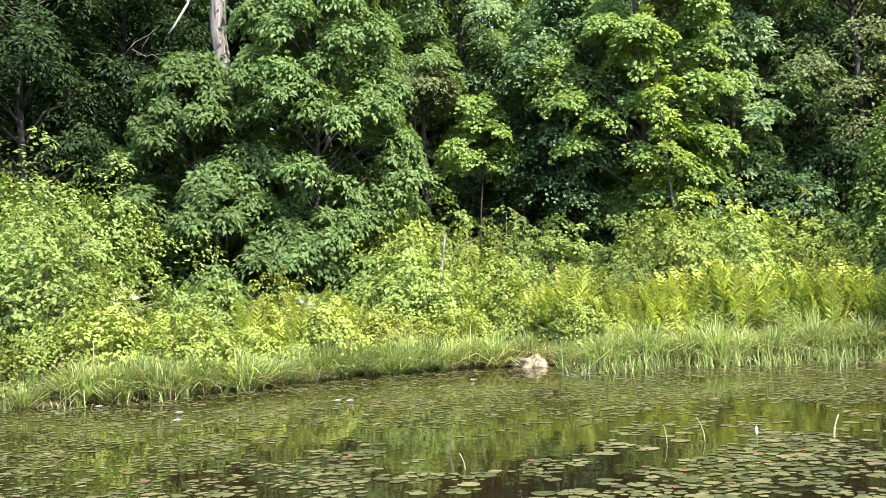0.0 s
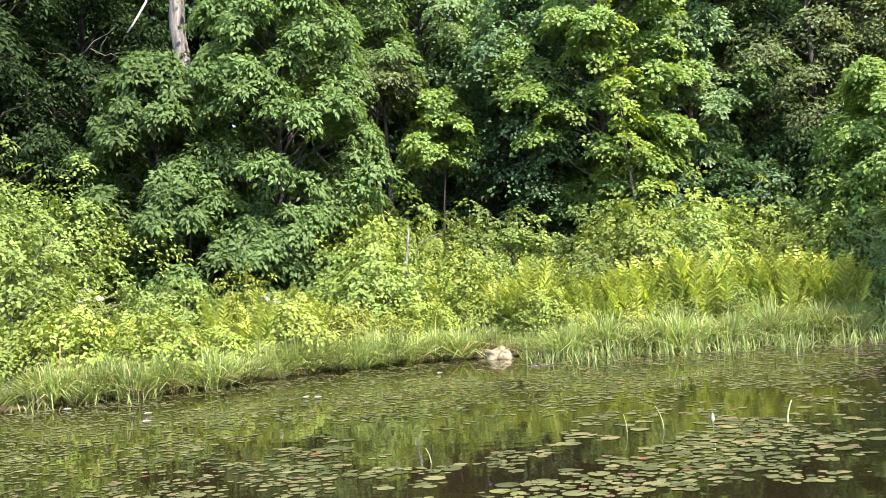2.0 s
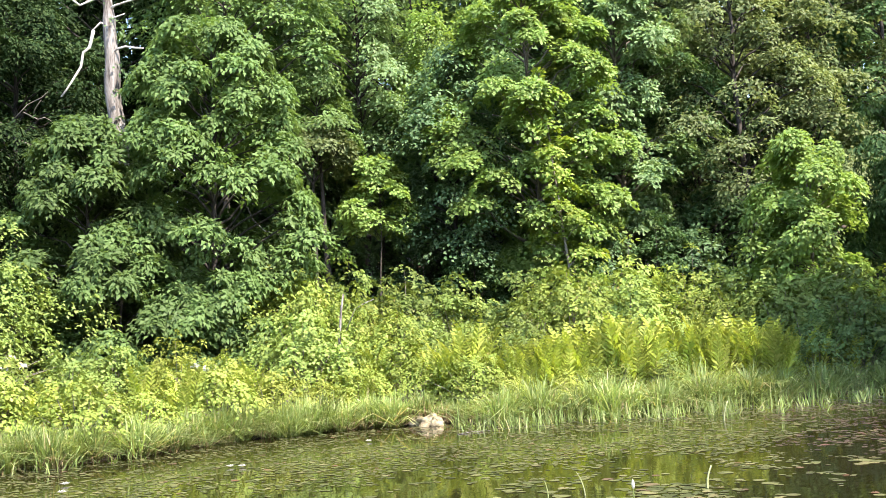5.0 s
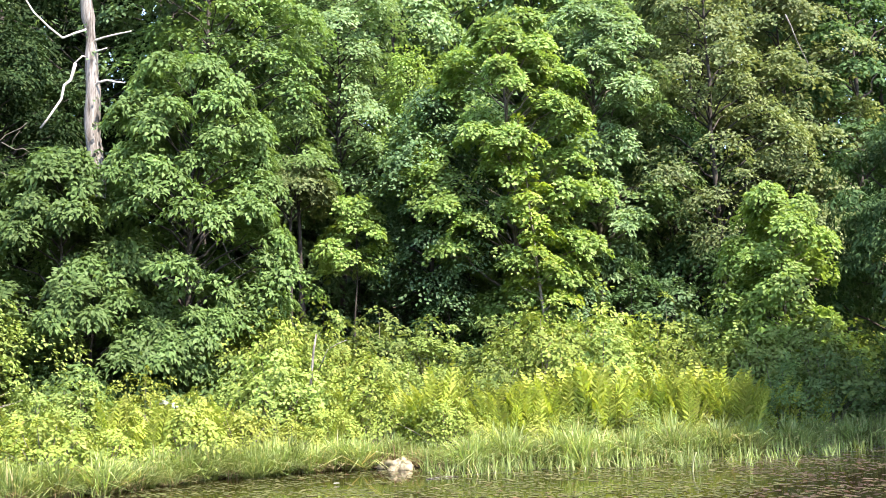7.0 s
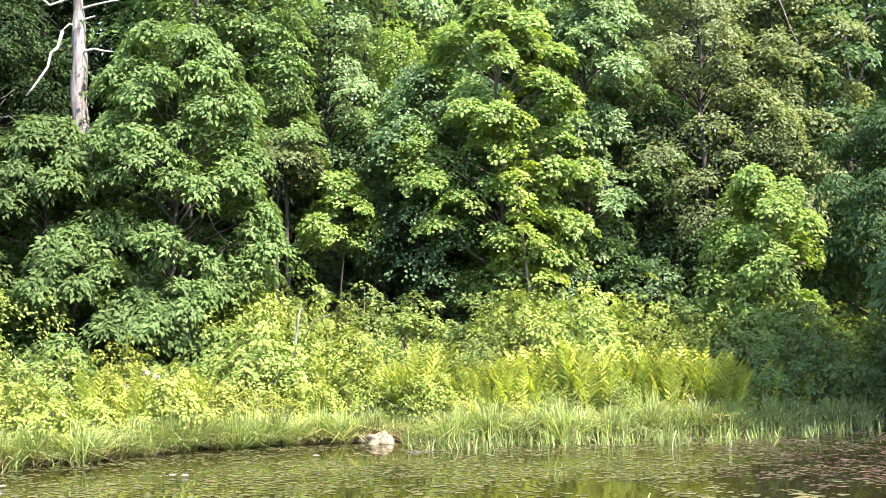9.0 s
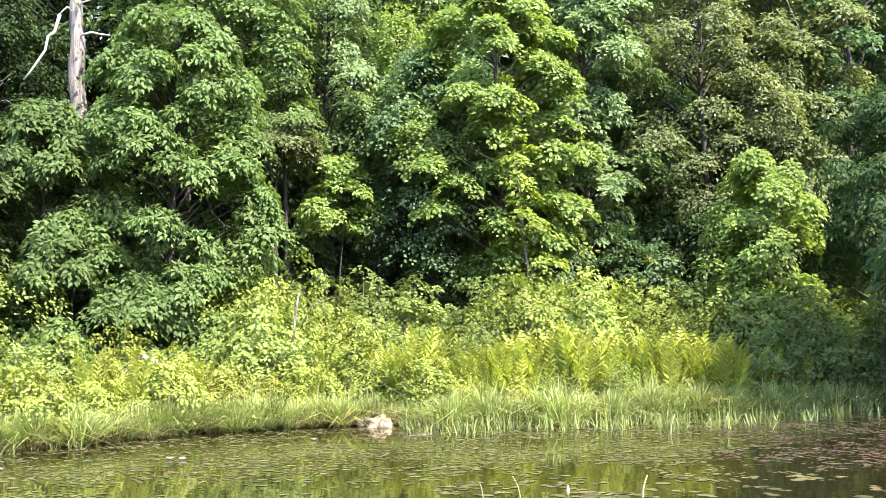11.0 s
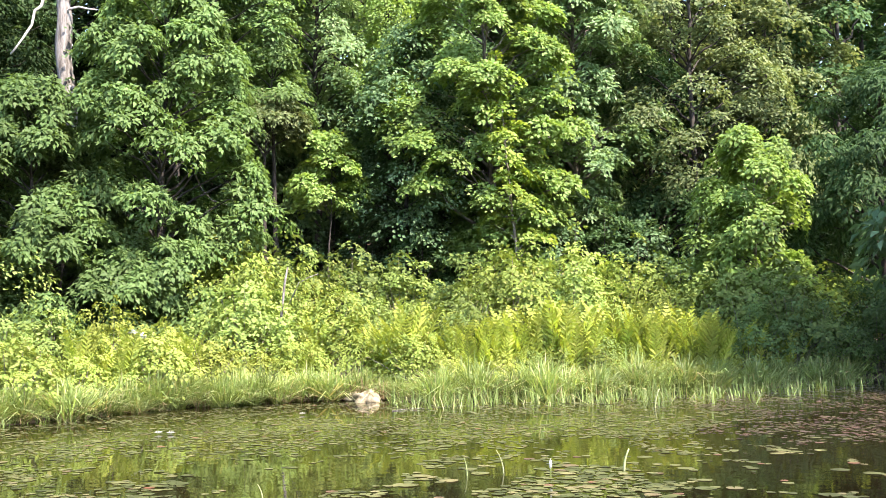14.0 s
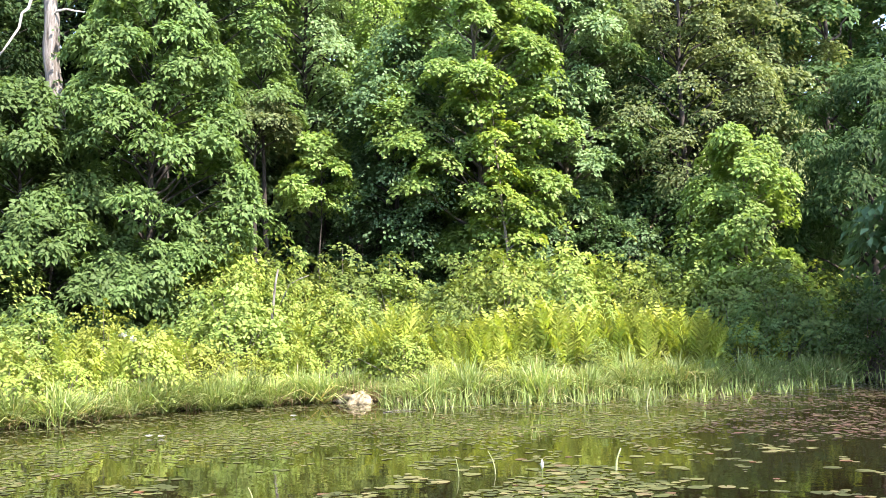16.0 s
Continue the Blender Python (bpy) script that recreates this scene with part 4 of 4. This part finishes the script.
stick("dead_branch", [(11.62, 22.85, 9.3), (11.71, 22.8, 9.02), (11.82, 22.8, 8.68), (11.96, 22.8, 8.35), (12.08, 22.8, 8.08)], 0.016, DEAD_WOOD, "pale bare branch among olive leaves")
stick("floating_stick", [(2.2, 13.42, 0.004), (2.41, 13.55, 0.012), (2.62, 13.62, 0.006)], 0.006, DEAD_WOOD, "pale stick floating by the shore")
stick("reed", [(-3.3, 12.6, 0.0), (-3.29, 12.6, 0.3), (-3.27, 12.6, 0.68)], 0.012, STRAW, "single dry straw-coloured reed stem", "reed")


# ---- lily pads ----
def pad_shape(rng, r, sides=13):
    """A round pad with a notch and a faintly wavy rim."""
    v = [(0, 0, 0.0)]
    for k in range(sides):
        a = 0.16 + (2 * math.pi - 0.32) * k / (sides - 1)
        q = r * (1 + 0.05 * math.sin(a * 3 + r * 90) + rng.normal() * 0.015)
        v.append((q * math.cos(a), q * math.sin(a) * 0.94, 0.0005 * math.sin(a * 2 + r * 50) + 0.0006))
    return np.array(v), [(0, k, k + 1) for k in range(1, sides)]


def lily_pads():
    rng = np.random.default_rng(77)
    grid, made = {}, []
    tries = np.stack([rng.uniform(-9, 12.5, 110000), 4.3 + 12.5 * rng.random(110000) ** 1.2], -1)
    keep = (np.abs(tries[:, 0] - 0.8) < 0.62 * tries[:, 1] + 1.0) & (shore_distance(tries[:, 0], tries[:, 1]) < -0.22)
    for x, y in tries[keep].tolist():
        q = 0.7 * noise.noise(Vector((x * 0.5, y * 0.4, 3.0))) + 0.7 * noise.noise(Vector((x * 1.5, y * 1.2, 9.0))) + 0.7 * noise.noise(Vector((x * 4.0, y * 3.0, 5.0)))
        near = 0.32 if y < 8.5 and x > 0.3 else 0.03 if y > 9.5 else 0.10
        if q < 0.03 + near - (0.6 - near) * rng.random() ** 2.2:
            continue
        r = float(np.clip(rng.lognormal(math.log(0.034 if y < 8.8 and x > 0.2 - 0.3 * (y - 6) else 0.0225), 0.38), 0.012, 0.075))
        key = (int(x / 0.25), int(y / 0.25))
        if any(math.hypot(x - a, y - b) < 0.66 * (r + c) for i in (-1, 0, 1) for j in (-1, 0, 1) for a, b, c in grid.get((key[0] + i, key[1] + j), ())):
            continue
        grid.setdefault(key, []).append((x, y, r))
        made.append((x, y, r))
    made.sort(key=lambda p: math.hypot(p[0] - 2.0, p[1] - 4.0))
    shapes = [mesh_of("lily_pad", *pad_shape(np.random.default_rng(k), 0.062), PAD, True) for k in range(6)]
    for k, (x, y, r) in enumerate(made[:300]):
        ob = tagged(new("lily_pad", shapes[k % 6]), "round notched lily pad floating on dark water", "lily pad", "lily pads on the pond")
        s = r / 0.062
        ob.matrix_basis = pose(x, y, 0.002 + 0.003 * rng.random(), rng.normal() * 0.25, rng.normal() * 0.25, rng.uniform(0, 360)) @ Matrix.Diagonal((s, s, s, 1))
    vs, fs, n, skin = [], [], 0, []
    for x, y, r in made[300:]:
        v, f = pad_shape(rng, r, 11 if y < 9 else 8)
        a = rng.uniform(0, 2 * math.pi)
        t = rng.normal(size=2) * (0.10 if rng.random() < 0.02 else 0.002)
        c, s = math.cos(a), math.sin(a)
        w = np.stack([x + v[:, 0] * c - v[:, 1] * s, y + v[:, 0] * s + v[:, 1] * c, v[:, 2] + 0.0015 + 0.003 * rng.random() + np.abs(v[:, 0] * t[0] + v[:, 1] * t[1])], -1)
        vs.append(w)
        fs += [tuple(i + n for i in g) for g in f]
        skin += [int(y > 9.0 and x > 1.9 + 0.33 * y + 0.3 * math.sin(y * 2.3) and rng.random() < 0.72)] * len(f)  # most pads right of this line in the cove take the bronze skin
        n += len(w)
    me = mesh_of("lily_pads", np.concatenate(vs), fs, PAD, True)
    me.materials.append(PAD_BRONZE)
    me.polygons.foreach_set("material_index", skin)
    tagged(new("lily_pads", me), "carpet of green and reddish lily pads on the pond", "lily pads", kind="stuff")


lily_pads()

# out-of-view trees on the near side of the cove, placed to shade the bank
# the third is added to hold sky light off that shade
for x, y, h, low, half, seed in ((12.95, 12.65, 10.0, 3.9, 2.2, 90), (12.4, 15.2, 5.5, 0.6, 1.5, 92), (14.1, 14.6, 7.0, 0.7, 1.9, 93)):
    tree("shade_tree", x, y, h, low, half, half * 0.9, ROUND, LEAF_OAK, BARK_DARK, seed, "unseen broadleaf tree by the cove, placed to shade the bank", clusters=int(150 * half), per=60, size=0.23, width=0.12, tuft=0.55, r0=0.13,
         limbs=int(17 * half), inner=0.3, lobes=1.0)


def far_wood():
    """The depth of the wood: many crowns and stems that nobody could count."""
    rng = np.random.default_rng(91)
    cen, out, rad, stems, fs, n = [], [], [], [], [], 0
    for k in range(150):
        x, y = rng.uniform(-30, 44), rng.uniform(31, 52)
        if x < -9 or x > 19:
            y = rng.uniform(20, 50)
        g, h = gz(x, y), rng.uniform(12.5, 16.5)
        if shore_distance(np.array([x]), np.array([y]))[0] < 3:
            continue
        v, f = tube(np.array([(x, y, g - 0.1), (x + rng.normal() * 0.2, y, g + h * 0.5), (x + rng.normal() * 0.3, y, g + h * 0.95)]), [0.16, 0.11, 0.03], 6)
        stems.append(v)
        fs += [tuple(i + n for i in q) for q in f]
        n += len(v)
        m = 40
        u, a = rng.random(m), rng.uniform(0, 2 * math.pi, m)
        r = 2.6 * np.interp(u, (0, 0.2, 0.5, 0.8, 1), (0.5, 0.9, 1, 0.8, 0.2)) * rng.uniform(0.5, 1, m)
        cen.append(np.stack([x + r * np.cos(a), y + r * np.sin(a), g + 1.2 + (h - 1.2) * u], -1))
        out.append(np.stack([np.cos(a), np.sin(a), np.full(m, 0.2)], -1))
        rad.append(rng.uniform(0.6, 1.1, m))
    v, f = tufts(rng, np.concatenate(cen), np.concatenate(rad), np.concatenate(out), 20, 0.50, 0.33, 0.35)
    tagged(new("far_wood", mesh_of("far_wood", v, f, LEAF_OAK)), "deep green foliage of the wood behind the bank", "woods", kind="stuff")
    tagged(new("far_stems", mesh_of("far_stems", np.concatenate(stems), fs, BARK_DARK, True)), "dark tree stems deep in the wood", "woods", kind="stuff")


far_wood()
